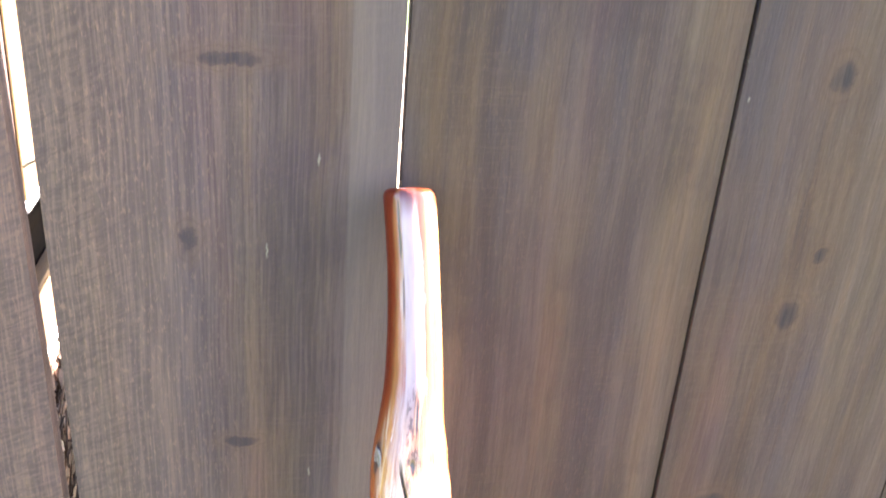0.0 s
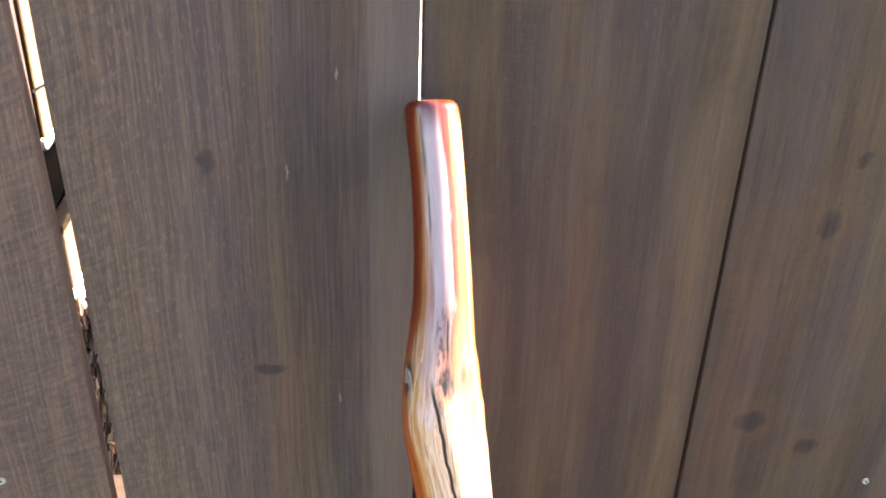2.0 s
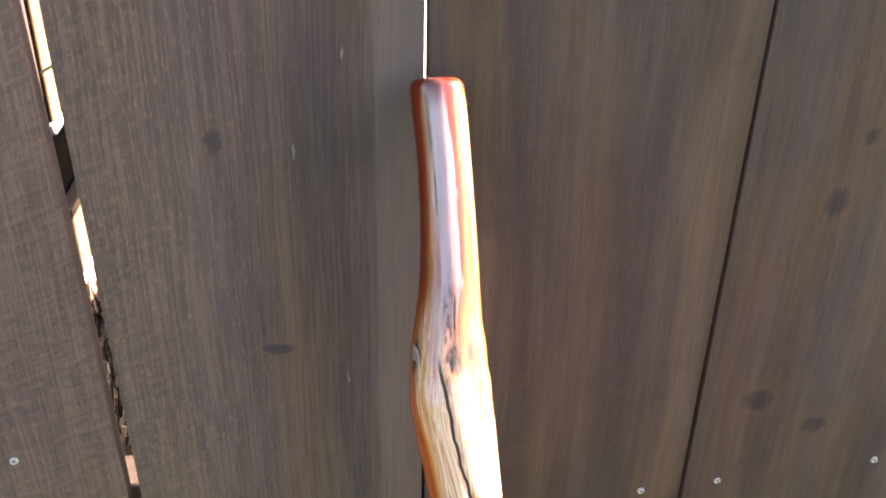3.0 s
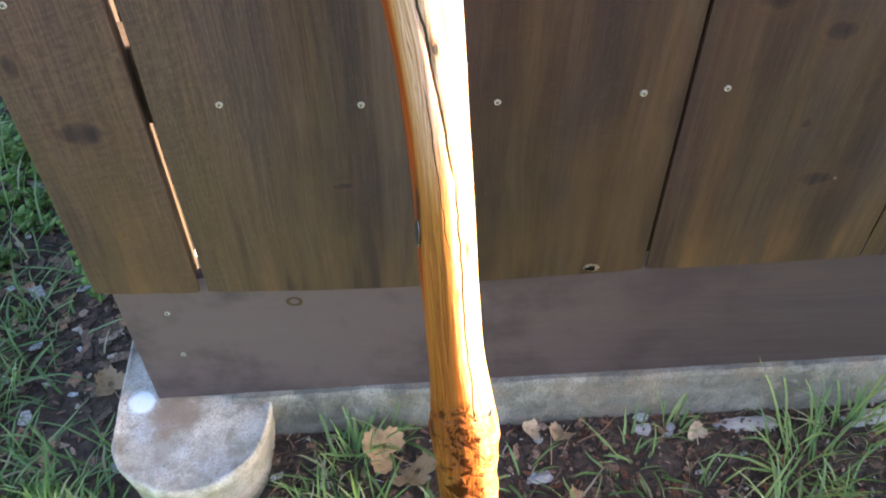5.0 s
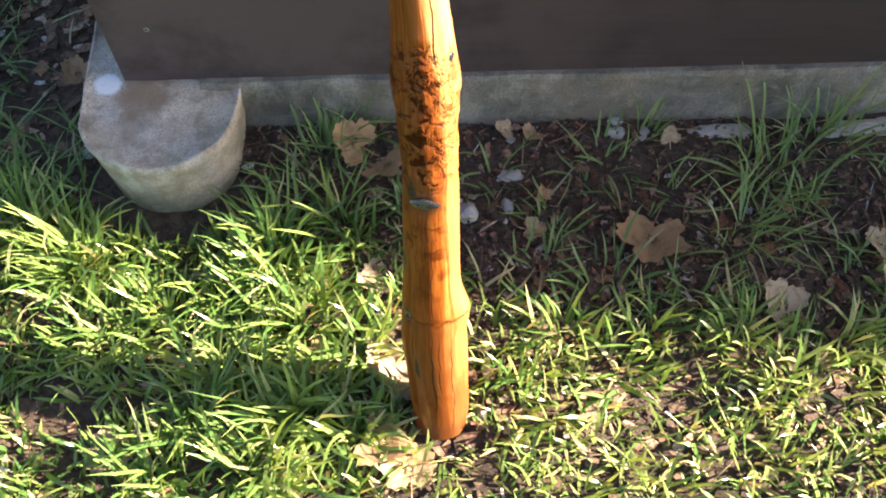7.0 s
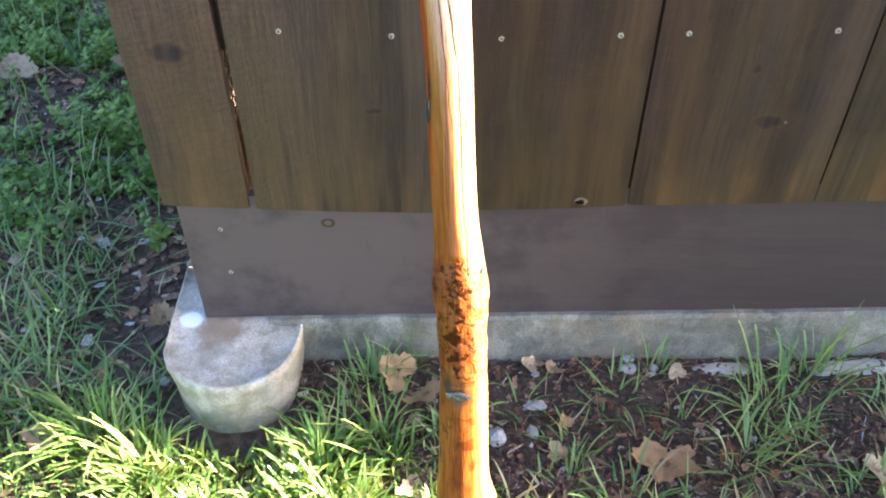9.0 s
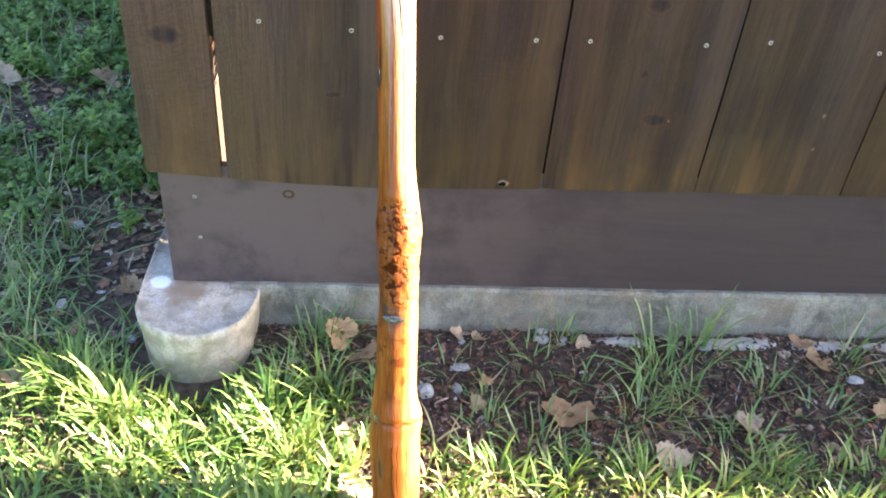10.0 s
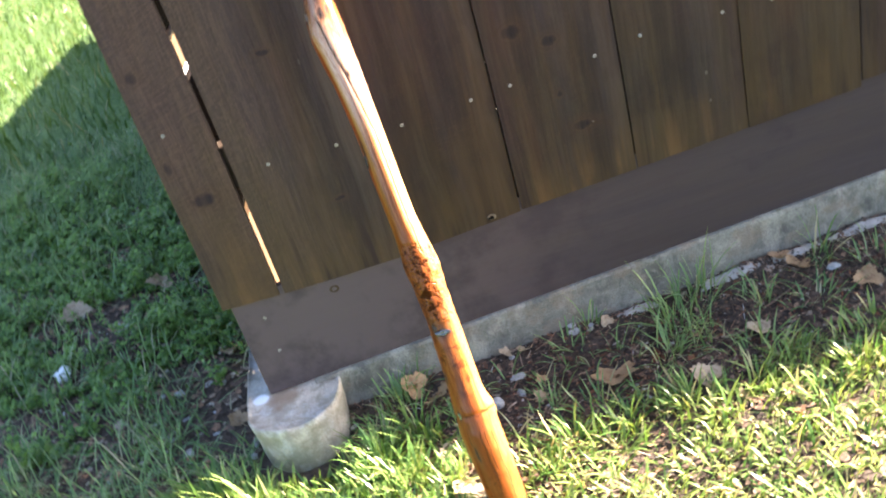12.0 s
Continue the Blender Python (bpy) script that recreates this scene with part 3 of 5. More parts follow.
def stone(name, base):
    m = Nodes(name)
    p = m.coord()
    r = m.rand()
    a = m.noise(p, 55.0, 5.0, 0.6)
    col = m.mix(m.step(a, 0.38, 0.62, 0.45, 0.0), base, tuple(c * 0.45 for c in base))
    col = m.mix(m.math("MULTIPLY", r, 0.35), col, tuple(c * 0.6 for c in base))
    col = m.mix(m.step(m.noise(p, 300.0, 3.0), 0.55, 0.7, 0, 0.3), col, (0.10, 0.08, 0.06))
    m.set(Base_Color=col, Roughness=0.85)
    m.bump(m.noise(p, 160.0, 4.0), 0.5, 0.002)
    return m.mat


BROWNS = ((0.0, (0.026, 0.017, 0.012)), (0.45, (0.062, 0.040, 0.028)), (0.72, (0.115, 0.072, 0.048)), (0.88, (0.20, 0.105, 0.060)), (0.97, (0.26, 0.20, 0.155)), (1.0, (0.36, 0.33, 0.30)))


def litter(name, gain, tones=BROWNS):
    m = Nodes(name)
    r = m.island()
    col = m.ramp(r, *[(at, tuple(min(0.6, x * gain) for x in tone)) for at, tone in tones])
    col = m.mix(m.step(m.noise(m.coord(), 260.0, 3.0), 0.4, 0.65, 0.5, 0), col, (0.02, 0.014, 0.01))
    m.set(Base_Color=col, Roughness=0.85)
    return m.mat


def metal():
    m = Nodes("galvanised_steel")
    a = m.noise(m.coord(), 600.0, 3.0)
    m.set(Base_Color=m.ramp(a, (0.3, (0.20, 0.185, 0.17)), (0.7, (0.50, 0.48, 0.46))), Metallic=0.55, Roughness=0.55)
    return m.mat


def plain(name, col, rough=0.6, vary=0.3, scale=60.0):
    m = Nodes(name)
    a = m.noise(m.coord(), scale, 4.0, 0.6)
    m.set(Base_Color=m.mix(m.step(a, 0.35, 0.65, vary, 0.0), col, tuple(c * 0.4 for c in col)), Roughness=rough)
    m.bump(a, 0.2, 0.001)
    return m.mat


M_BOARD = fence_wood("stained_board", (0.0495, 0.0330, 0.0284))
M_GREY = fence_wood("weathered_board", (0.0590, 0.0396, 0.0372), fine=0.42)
M_KICK = fence_wood("stained_kick_board", (0.0555, 0.0432, 0.0436), "x", knots=False, rough_zone=False, contrast=0.22)
M_RAW = fence_wood("pale_raw_wood", (0.100, 0.066, 0.036), "y", knots=False)
# near-black, without gloss: shade is put into this wood's colour
M_SHADOWED = fence_wood("shadow_dark_wood", (0.0105, 0.0095, 0.0085), "y", knots=False)
M_SHADOWED.node_tree.nodes["Principled BSDF"].inputs["Specular IOR Level"].default_value = 0.0
M_PIER = concrete("pier_concrete", (0.52, 0.455, 0.375), (-0.618, 0.0, 0.090), 0.9)
M_KERB = concrete("kerb_concrete", (0.180, 0.174, 0.148), None, 1.0, 2.3)
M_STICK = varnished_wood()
M_KNOT = plain("varnished_knot", (0.038, 0.038, 0.046), 0.18, 0.9, 300.0)
M_KNOT.node_tree.nodes["Principled BSDF"].inputs["Coat IOR"].default_value = 1.6
M_KNOT.node_tree.nodes["Principled BSDF"].inputs["Coat Weight"].default_value = 1.0
M_SCAR = plain("grey_branch_scar", (0.17, 0.12, 0.10), 0.40, 0.9, 500.0)
M_SOIL = soil()
M_GRAVEL = plain("pale_gravel", (0.50, 0.43, 0.32), 0.9, 0.45, 90.0)
M_STALE = foliage("yellowing_grass_blades", (0.085, 0.165, 0.042), (0.185, 0.275, 0.070), (0.31, 0.37, 0.110), (0.54, 0.46, 0.24), 0.24, 0.28, 0.30)
M_GRASS = foliage("grass_blades", (0.060, 0.145, 0.036), (0.130, 0.245, 0.058), (0.258, 0.345, 0.096), (0.52, 0.46, 0.25), 0.10, 0.28, 0.28)
M_WEED = foliage("weed_leaves", (0.050, 0.115, 0.026), (0.110, 0.225, 0.044), (0.22, 0.36, 0.076), (0.25, 0.24, 0.10), 0.03, 0.3, 0.5)
M_FAR = foliage("far_grass", (0.040, 0.090, 0.022), (0.062, 0.124, 0.030), (0.098, 0.160, 0.042), (0.32, 0.29, 0.15), 0.05)
# copy of the grass colours with the cool tint of shade painted in
M_SHADE = foliage("shade_grass_blades", (0.085, 0.170, 0.060), (0.145, 0.255, 0.088), (0.235, 0.34, 0.13), (0.42, 0.38, 0.26), 0.10, 0.3, 0.28)
M_LEAF = dry_leaf()
M_WHITE = stone("white_stone", (0.44, 0.43, 0.42))
M_SPILL = stone("spilled_concrete", (0.42, 0.39, 0.36))
M_PEB = stone("grey_pebble", (0.36, 0.35, 0.35))
M_LITTER = litter("bark_litter", 1.5)
M_STRAW = litter("dry_leaf_litter", 1.8)
M_CHIPS = litter("grey_brown_chips", 2.5)
M_BARK = litter("reddish_bark", 1.0, ((0.0, (0.085, 0.030, 0.014)), (0.5, (0.19, 0.070, 0.032)), (0.8, (0.30, 0.130, 0.065)), (1.0, (0.42, 0.27, 0.17))))
M_STEEL = metal()
M_SLOT = plain("screw_recess", (0.03, 0.03, 0.03))
M_PAINT = plain("white_paint", (0.86, 0.87, 0.90), 0.5, 0.05)
M_PALE = plain("torn_pale_wood", (0.17, 0.125, 0.080), 0.8, 0.5, 300.0)
M_TWIG = plain("twig_bark", (0.16, 0.11, 0.075), 0.8, 0.5, 200.0)


# ---------------------------------------------------------------- helpers for meshes
def mesh_object(name, verts, faces, material, smooth=False, uvs=None):
    me = bpy.data.meshes.new(name)
    me.from_pydata(verts, [], faces)
    me.materials.append(material)
    if smooth:
        me.polygons.foreach_set("use_smooth", [True] * len(me.polygons))
    if uvs is not None:
        layer = me.uv_layers.new(name="UVMap")
        idx = np.empty(len(me.loops), dtype=np.int32)
        me.loops.foreach_get("vertex_index", idx)
        layer.data.foreach_set("uv", np.asarray(uvs, dtype=np.float32)[idx].ravel())
    me.update()
    return new(name, me)


def part(name, bm, material, parent=None, label="", smooth=False):
    """Links a bmesh as one mesh object, under a thing or a part."""
    me = bpy.data.meshes.new(name)
    bm.normal_update()
    bm.to_mesh(me)
    bm.free()
    me.materials.append(material)
    if smooth:
        me.polygons.foreach_set("use_smooth", [True] * len(me.polygons))
    ob = new(name, me)
    if parent is not None:
        ob.parent = parent
    if label:
        tagged(ob, label)
    return ob


def thing(name, place, label, category, group="", kind=""):
    ob = new(name)
    ob.empty_display_size = 0.05
    ob.location = place
    return tagged(ob, label, category, group, kind)


def bevelled(bm, width, segments=2):
    bmesh.ops.bevel(bm, geom=bm.edges[:], offset=width, segments=segments, affect="EDGES", profile=0.6)
    return bm


def prism(outline, y0, y1):
    """A solid from an outline in x and z, between two depths."""
    bm = bmesh.new()
    a = [bm.verts.new((x, y0, z)) for x, z in outline]
    b = [bm.verts.new((x, y1, z)) for x, z in outline]
    n = len(outline)
    bm.faces.new(a)
    bm.faces.new(b[::-1])
    for i in range(n):
        bm.faces.new((a[(i + 1) % n], a[i], b[i], b[(i + 1) % n]))
    bmesh.ops.recalc_face_normals(bm, faces=bm.faces[:])
    return bm


def box(x0, x1, y0, y1, z0, z1):
    return prism([(x0, z0), (x1, z0), (x1, z1), (x0, z1)], y0, y1)


def kick_low(x):
    """The kick board's lower edge, which climbs with the ground."""
    return 0.099 + (x + 0.454) * 0.0515


def ground_z(x, y):
    z = 0.045 * (min(max(x, -0.62), 1.2) + 0.2)
    z *= 1.0 if y > -0.9 else max(0.0, 1.0 - (-0.9 - y) * 0.5)
    z += 0.010 * (noise.noise((x * 5.0, y * 5.0, 0.3))) + 0.005 * noise.noise((x * 17.0, y * 17.0, 1.7))
    z += 0.0025 * noise.noise((x * 60.0, y * 60.0, 4.0))
    d = math.hypot(x + 0.2, y + 0.42)
    if d < 0.12:
        z *= d / 0.12
    if x > -0.50 and y > -0.11:
        k = min(1.0, (y + 0.11) / 0.085) * min(1.0, (x + 0.50) / 0.05)
        z += 0.028 * k * k * (3 - 2 * k)
    return z - 0.004


# ---------------------------------------------------------------- ground
def build_ground():
    xs = np.concatenate([[-900, -200, -60, -25, -12], np.linspace(-7, -2.0, 26)[:-1], np.linspace(-2.0, 1.2, 214), np.linspace(1.3, 7, 20), [12, 25, 60, 200, 900]])
    ys = np.concatenate([[-900, -200, -60, -25, -12], np.linspace(-7, -1.2, 20)[:-1], np.linspace(-1.2, 1.8, 201), np.linspace(2.0, 12, 30), [25, 60, 200, 900]])
    verts = [(x, y, ground_z(x, y)) for y in ys for x in xs]
    nx = len(xs)
    faces = [(j * nx + i, j * nx + i + 1, (j + 1) * nx + i + 1, (j + 1) * nx + i) for j in range(len(ys) - 1) for i in range(nx - 1)]
    ob = mesh_object("ground", verts, faces, M_SOIL, True)
    return tagged(ob, "dark crumbly garden soil under grass and leaf litter", "ground", kind="structure")


build_ground()


# ---------------------------------------------------------------- concrete pier and kerb
def build_pier():
    outline = []
    cx, cy, r = -0.549, -0.034, 0.0985
    for i in range(33):
        a = math.pi + math.pi * i / 32
        outline.append((cx + r * math.cos(a), cy + r * math.sin(a)))
    right = [(cx + r, cy + (0.30 - cy) * k / 12) for k in range(1, 13)]
    left = [(cx - r - 0.006 * k / 12, 0.30 + (cy - 0.30) * (1 - k / 12)) for k in range(12, 0, -1)]
    outline += right + left
    n = len(outline)
    mx, my = cx, 0.05
    bm = bmesh.new()
    rings = []
    for z, s in ((-0.08, 0.93), (-0.03, 0.945), (-0.012, 0.952), (0.005, 0.962), (0.025, 0.975), (0.045, 0.985), (0.065, 0.993), (0.080, 0.998), (0.0885, 0.999), (0.0925, 0.992), (0.0940, 0.978),
                 (0.0925, 0.955), (0.0900, 0.92), (0.0885, 0.83), (0.0880, 0.65), (0.0900, 0.45), (0.0905, 0.2)):
        rings.append([bm.verts.new((mx + (x - mx) * s, my + (y - my) * s, z)) for x, y in outline])
    for a, b in zip(rings, rings[1:]):
        for i in range(n):
            bm.faces.new((a[i], a[(i + 1) % n], b[(i + 1) % n], b[i]))
    bm.faces.new(rings[-1])
    for v in bm.verts:
        d = noise.noise_vector(Vector(v.co) * 20) * 0.0030 + noise.noise_vector(Vector(v.co) * 75) * 0.0016
        v.co += d
    ob = part("concrete_pier", bm, M_PIER, smooth=True)
    return tagged(ob, "rounded grey concrete pier, stained, under the fence's end", "concrete pier")


build_pier()


def build_kerb():
    xs = np.concatenate([np.linspace(-0.500, 1.2, 154), np.linspace(1.3, 6.4, 30)])
    prof = [(-0.010, -0.10), (-0.010, 0.0), (-0.0095, 0.3), (-0.0090, 0.55), (-0.0085, 0.8), (-0.0070, 0.95), (-0.003, 1.0), (0.09, 1.0), (0.09, -0.1)]
    verts, faces = [], []
    for x in xs:
        top = kick_low(x) + 0.001
        for k, (y, f) in enumerate(prof):
            z = top * f if f >= 0 else -0.1
            p = Vector((x, y, z))
            n = noise.noise_vector(p * 16) * 0.004 + noise.noise_vector(p * 60) * 0.0016
            if k in (0, 7, 8):
                n = Vector((0, 0, 0))
            verts.append((x, y + n.y, z + (n.z * 0.35 if k < 6 else min(0, n.z) * 0.5)))
    m = len(prof)
    for i in range(len(xs) - 1):
        for k in range(m):
            faces.append((i * m + k, (i + 1) * m + k, (i + 1) * m + (k + 1) % m, i * m + (k + 1) % m))
    faces.append(tuple(range(m)))
    faces.append(tuple(range((len(xs) - 1) * m, len(xs) * m))[::-1])
    ob = mesh_object("kerb", verts, faces, M_KERB, False)
    return tagged(ob, "weathered concrete kerb below the kick board", "kerb", kind="structure")


build_kerb()

# ---------------------------------------------------------------- fence
fence = thing("fence", (0, 0, 0), "dark-stained wooden board fence with a horizontal kick board", "fence")


# the rise beyond 2.2 m is unseen, made up to shape the fence's shadow
def fence_top(x):
    return 1.22 if x < 2.2 else min(2.5, 1.22 + (x - 2.2) * 0.365)


def build_screw():
    bm = bmesh.new()
    bmesh.ops.create_cone(bm, cap_ends=True, segments=14, radius1=0.0035, radius2=0.0030, depth=0.0016)
    bmesh.ops.rotate(bm, verts=bm.verts[:], matrix=Matrix.Rotation(radians(90), 3, "X"))
    me = bpy.data.meshes.new("screw")
    bm.to_mesh(me)
    bm.free()
    me.materials.append(M_STEEL)
    bm = bmesh.new()
    bmesh.ops.create_cone(bm, cap_ends=True, segments=8, radius1=0.0013, radius2=0.0013, depth=0.0008)
    bmesh.ops.rotate(bm, verts=bm.verts[:], matrix=Matrix.Rotation(radians(90), 3, "X"))
    me2 = bpy.data.meshes.new("recess")
    bm.to_mesh(me2)
    bm.free()
    me2.materials.append(M_SLOT)
    bm = bmesh.new()
    bm.from_mesh(me)
    bm.from_mesh(me2)
    for f in bm.faces[-10:]:
        f.material_index = 1
    for v in bm.verts[-16:]:
        v.co.y -= 0.0008
    bm.to_mesh(me)
    bm.free()
    me.materials.append(M_SLOT)
    return me


SCREW = build_screw()


def screw(x, y, z, parent):
    ob = new("screw", SCREW)
    ob.location = (x, y, z)
    ob.rotation_euler = (random.uniform(-0.08, 0.08), random.uniform(0, 3), random.uniform(-0.08, 0.08))
    ob.parent = parent
    return ob


def build_board(x0, x1, low0, low1, high, y=0.0, screws=(), taper=(0.0, 0.0), material=M_BOARD):
    """One upright board, a little wavy along its edges."""
    rng = random.Random(round(x0 * 1000))
    ph = rng.uniform(0, 50)
    n = 26
    edge = lambda z, s: 0.0013 * noise.noise((ph + s, z * 3.1, 0)) + 0.0006 * noise.noise((ph + s, z * 14.0, 5))
    zl = [low0 + (high - low0) * i / n for i in range(n + 1)]
    zr = [low1 + (high - low1) * i / n for i in range(n + 1)]
    nx = 8
    bm = bmesh.new()
    grid = {}
    for side, yy in ((0, y), (1, y + 0.018)):
        for i in range(n + 1):
            for k in range(nx + 1):
                f = k / nx
                z = zl[i] * (1 - f) + zr[i] * f
                g = min(1.0, max(0.0, (z - 0.62) / 0.5))
                x = x0 + (x1 - x0) * f + (edge(z, 0) + taper[0] * g) * (1 - f) + (edge(z, 9) + taper[1] * g) * f
                cup = 0.0012 * math.cos(math.pi * f) * noise.noise((ph, z * 1.3, 2)) + (0.0016 * (2 * f - 1) ** 8 if side == 0 else 0)
                if i == 0:
                    z += 0.0015 * noise.noise((x * 40, ph, 0))
                grid[side, i, k] = bm.verts.new((x, yy + cup, z))
    for i in range(n):
        for k in range(nx):
            bm.faces.new([grid[0, i + a, k + b] for a, b in ((0, 0), (0, 1), (1, 1), (1, 0))])
            bm.faces.new([grid[1, i + a, k + b] for a, b in ((0, 0), (1, 0), (1, 1), (0, 1))])
        for k in (0, nx):
            q = [grid[s, i + a, k] for s, a in ((0, 0), (0, 1), (1, 1), (1, 0))]
            bm.faces.new(q if k == 0 else q[::-1])
    for i in (0, n):
        for k in range(nx):
            q = [grid[s, i, k + b] for s, b in ((0, 0), (1, 0), (1, 1), (0, 1))]
            bm.faces.new(q if i == 0 else q[::-1])
    bmesh.ops.recalc_face_normals(bm, faces=bm.faces[:])
    ob = part("board", bm, material, fence)
    for sx, sz in screws:
        screw(sx, y - 0.0004, sz, ob)
    return ob


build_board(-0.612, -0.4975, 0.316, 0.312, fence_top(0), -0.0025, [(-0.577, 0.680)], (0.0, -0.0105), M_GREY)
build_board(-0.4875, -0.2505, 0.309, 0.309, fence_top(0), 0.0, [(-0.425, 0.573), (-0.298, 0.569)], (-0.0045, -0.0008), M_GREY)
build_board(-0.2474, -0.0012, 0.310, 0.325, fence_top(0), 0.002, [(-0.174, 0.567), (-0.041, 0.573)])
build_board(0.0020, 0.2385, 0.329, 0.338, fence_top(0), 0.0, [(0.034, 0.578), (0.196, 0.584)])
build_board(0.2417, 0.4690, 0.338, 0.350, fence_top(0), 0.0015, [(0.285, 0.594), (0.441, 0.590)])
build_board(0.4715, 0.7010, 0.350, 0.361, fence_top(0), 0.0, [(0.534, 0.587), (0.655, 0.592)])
# from here on mostly unseen boards, added to carry on the fence's shadow
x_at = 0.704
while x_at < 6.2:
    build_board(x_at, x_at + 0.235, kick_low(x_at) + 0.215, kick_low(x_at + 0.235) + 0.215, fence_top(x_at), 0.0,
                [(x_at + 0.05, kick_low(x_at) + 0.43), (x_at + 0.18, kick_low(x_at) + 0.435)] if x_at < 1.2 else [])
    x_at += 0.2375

# kick board: one long plank, slightly behind the boards' faces
xs = [-0.5965] + [-0.5 + 0.25 * i for i in range(28)]
low = [(x, kick_low(x)) for x in xs]
high = [(x, kick_low(x) + 0.232) for x in xs[::-1]]
kick_bm = prism(low + high, 0.0045, 0.0200)
kick = part("kick_board", kick_bm, M_KICK, fence, "grey-brown horizontal kick board")
screw(-0.544, 0.0042, 0.269, kick)
screw(-0.543, 0.0042, 0.188, kick)

# the knot scar on the kick board: a shallow ring
bm = bmesh.new()
bmesh.ops.create_circle(bm, segments=28, radius=0.0098)
inner = bmesh.ops.extrude_edge_only(bm, edges=bm.edges[:])
for v in [g for g in inner["geom"] if isinstance(g, bmesh.types.BMVert)]:
    v.co *= 0.55
bmesh.ops.rotate(bm, verts=bm.verts[:], matrix=Matrix.Rotation(radians(90), 3, "X"))
for v in bm.verts:
    v.co.z *= 0.82
    v.co += Vector((-0.395, 0.0038, 0.285))
part("knot_ring", bm, M_BOARD, kick)
# the hole of a fallen knot at the foot of a board, with a torn pale rim
bm = bmesh.new()
bmesh.ops.create_uvsphere(bm, u_segments=16, v_segments=8, radius=1.0)
for v in bm.verts:
    v.co = Vector((v.co.x * 0.0090, v.co.y * 0.0012, v.co.z * 0.0060)) + Vector((-0.059, 0.0018, 0.3325)) + noise.noise_vector(v.co * 2) * 0.0016
part("knot_rim", bm, M_PALE, fence, "torn pale rim of a knot hole", True)
# the hole itself is a dark lump, its shade given as colour
bm = bmesh.new()
bmesh.ops.create_uvsphere(bm, u_segments=16, v_segments=8, radius=1.0)
for v in bm.verts:
    v.co = Vector((v.co.x * 0.0075, v.co.y * 0.0016, v.co.z * 0.0048)) + Vector((-0.060, 0.0018, 0.332)) + noise.noise_vector(v.co * 2) * 0.0008
part("knot_hole", bm, M_SHADOWED, kick.parent, "dark hole of a fallen knot", True)

# post and rails behind the boards
part("post", bevelled(box(-0.592, -0.532, 0.0215, 0.113, 0.085, 1.13), 0.003), M_BOARD, fence)
part("rail", bevelled(box(-0.528, 6.2, 0.0215, 0.060, 0.535, 0.623), 0.003), M_BOARD, fence)
part("rail", bevelled(box(-0.528, 6.2, 0.0215, 0.060, 1.135, 1.212), 0.003), M_BOARD, fence)

# battens added out of sight to keep light from showing through the seams
part("batten", bevelled(box(-0.275, -0.220, 0.0215, 0.034, 0.20, 0.530), 0.002), M_BOARD, fence)
for k in range(3):
    xb = (0.0, 0.240, 0.470)[k]
    part("batten", bevelled(box(xb - 0.028, xb + 0.028, 0.0215, 0.034, 0.20, 0.530), 0.002), M_BOARD, fence)
    part("batten", bevelled(box(xb - 0.028, xb + 0.028, 0.0215, 0.034, 0.628, 1.130), 0.002), M_BOARD, fence)

# unseen blocks, added to throw shade on the side panel's planks
part("cleat", bevelled(box(-0.411, -0.393, 0.118, 0.75, 0.405, 0.725), 0.003), M_BOARD, fence)
part("cleat", bevelled(box(-0.411, -0.393, 0.118, 0.75, 0.838, 0.926), 0.003), M_BOARD, fence)
part("stake", bevelled(box(-0.465, -0.415, 0.125, 0.262, 0.0, 1.10), 0.003), M_BOARD, fence)

# the side panel assumed to run back from the fence's end and shade the lawn: planks coloured as dark as shade, with
# pale ones nailed on
side = thing("side_panel", (-0.63, 1.4, 0.0), "low plank panel with pale boards, running back from the fence", "fence panel")
side.matrix_world = Matrix.Identity(4)
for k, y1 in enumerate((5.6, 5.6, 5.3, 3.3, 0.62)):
    part("plank", bevelled(box(-0.612, -0.592, 0.1135, y1, 0.02 + 0.235 * k, 0.02 + 0.235 * k + 0.2335), 0.002), M_SHADOWED, side)
for z0, z1, y0, y1 in ((0.060, 0.315, 0.292, 5.1), (0.693, 0.767, 0.275, 2.4), (0.861, 1.175, 0.275, 0.61)):
    part("pale_plank", bevelled(box(-0.589, -0.574, y0, y1, z0, z1), 0.002), M_RAW, side, "pale sun-bleached plank")
for z0, y1 in ((0.680, 2.4), (0.848, 0.61)):
    part("white_edging", bevelled(box(-0.589, -0.574, 0.275, y1, z0, z0 + 0.0115), 0.002), M_PAINT, side, "thin white-painted edging strip")

# prunings and leaf scraps piled into the corner behind the end post
prs = np.random.RandomState(77)
pv, pf = [], []
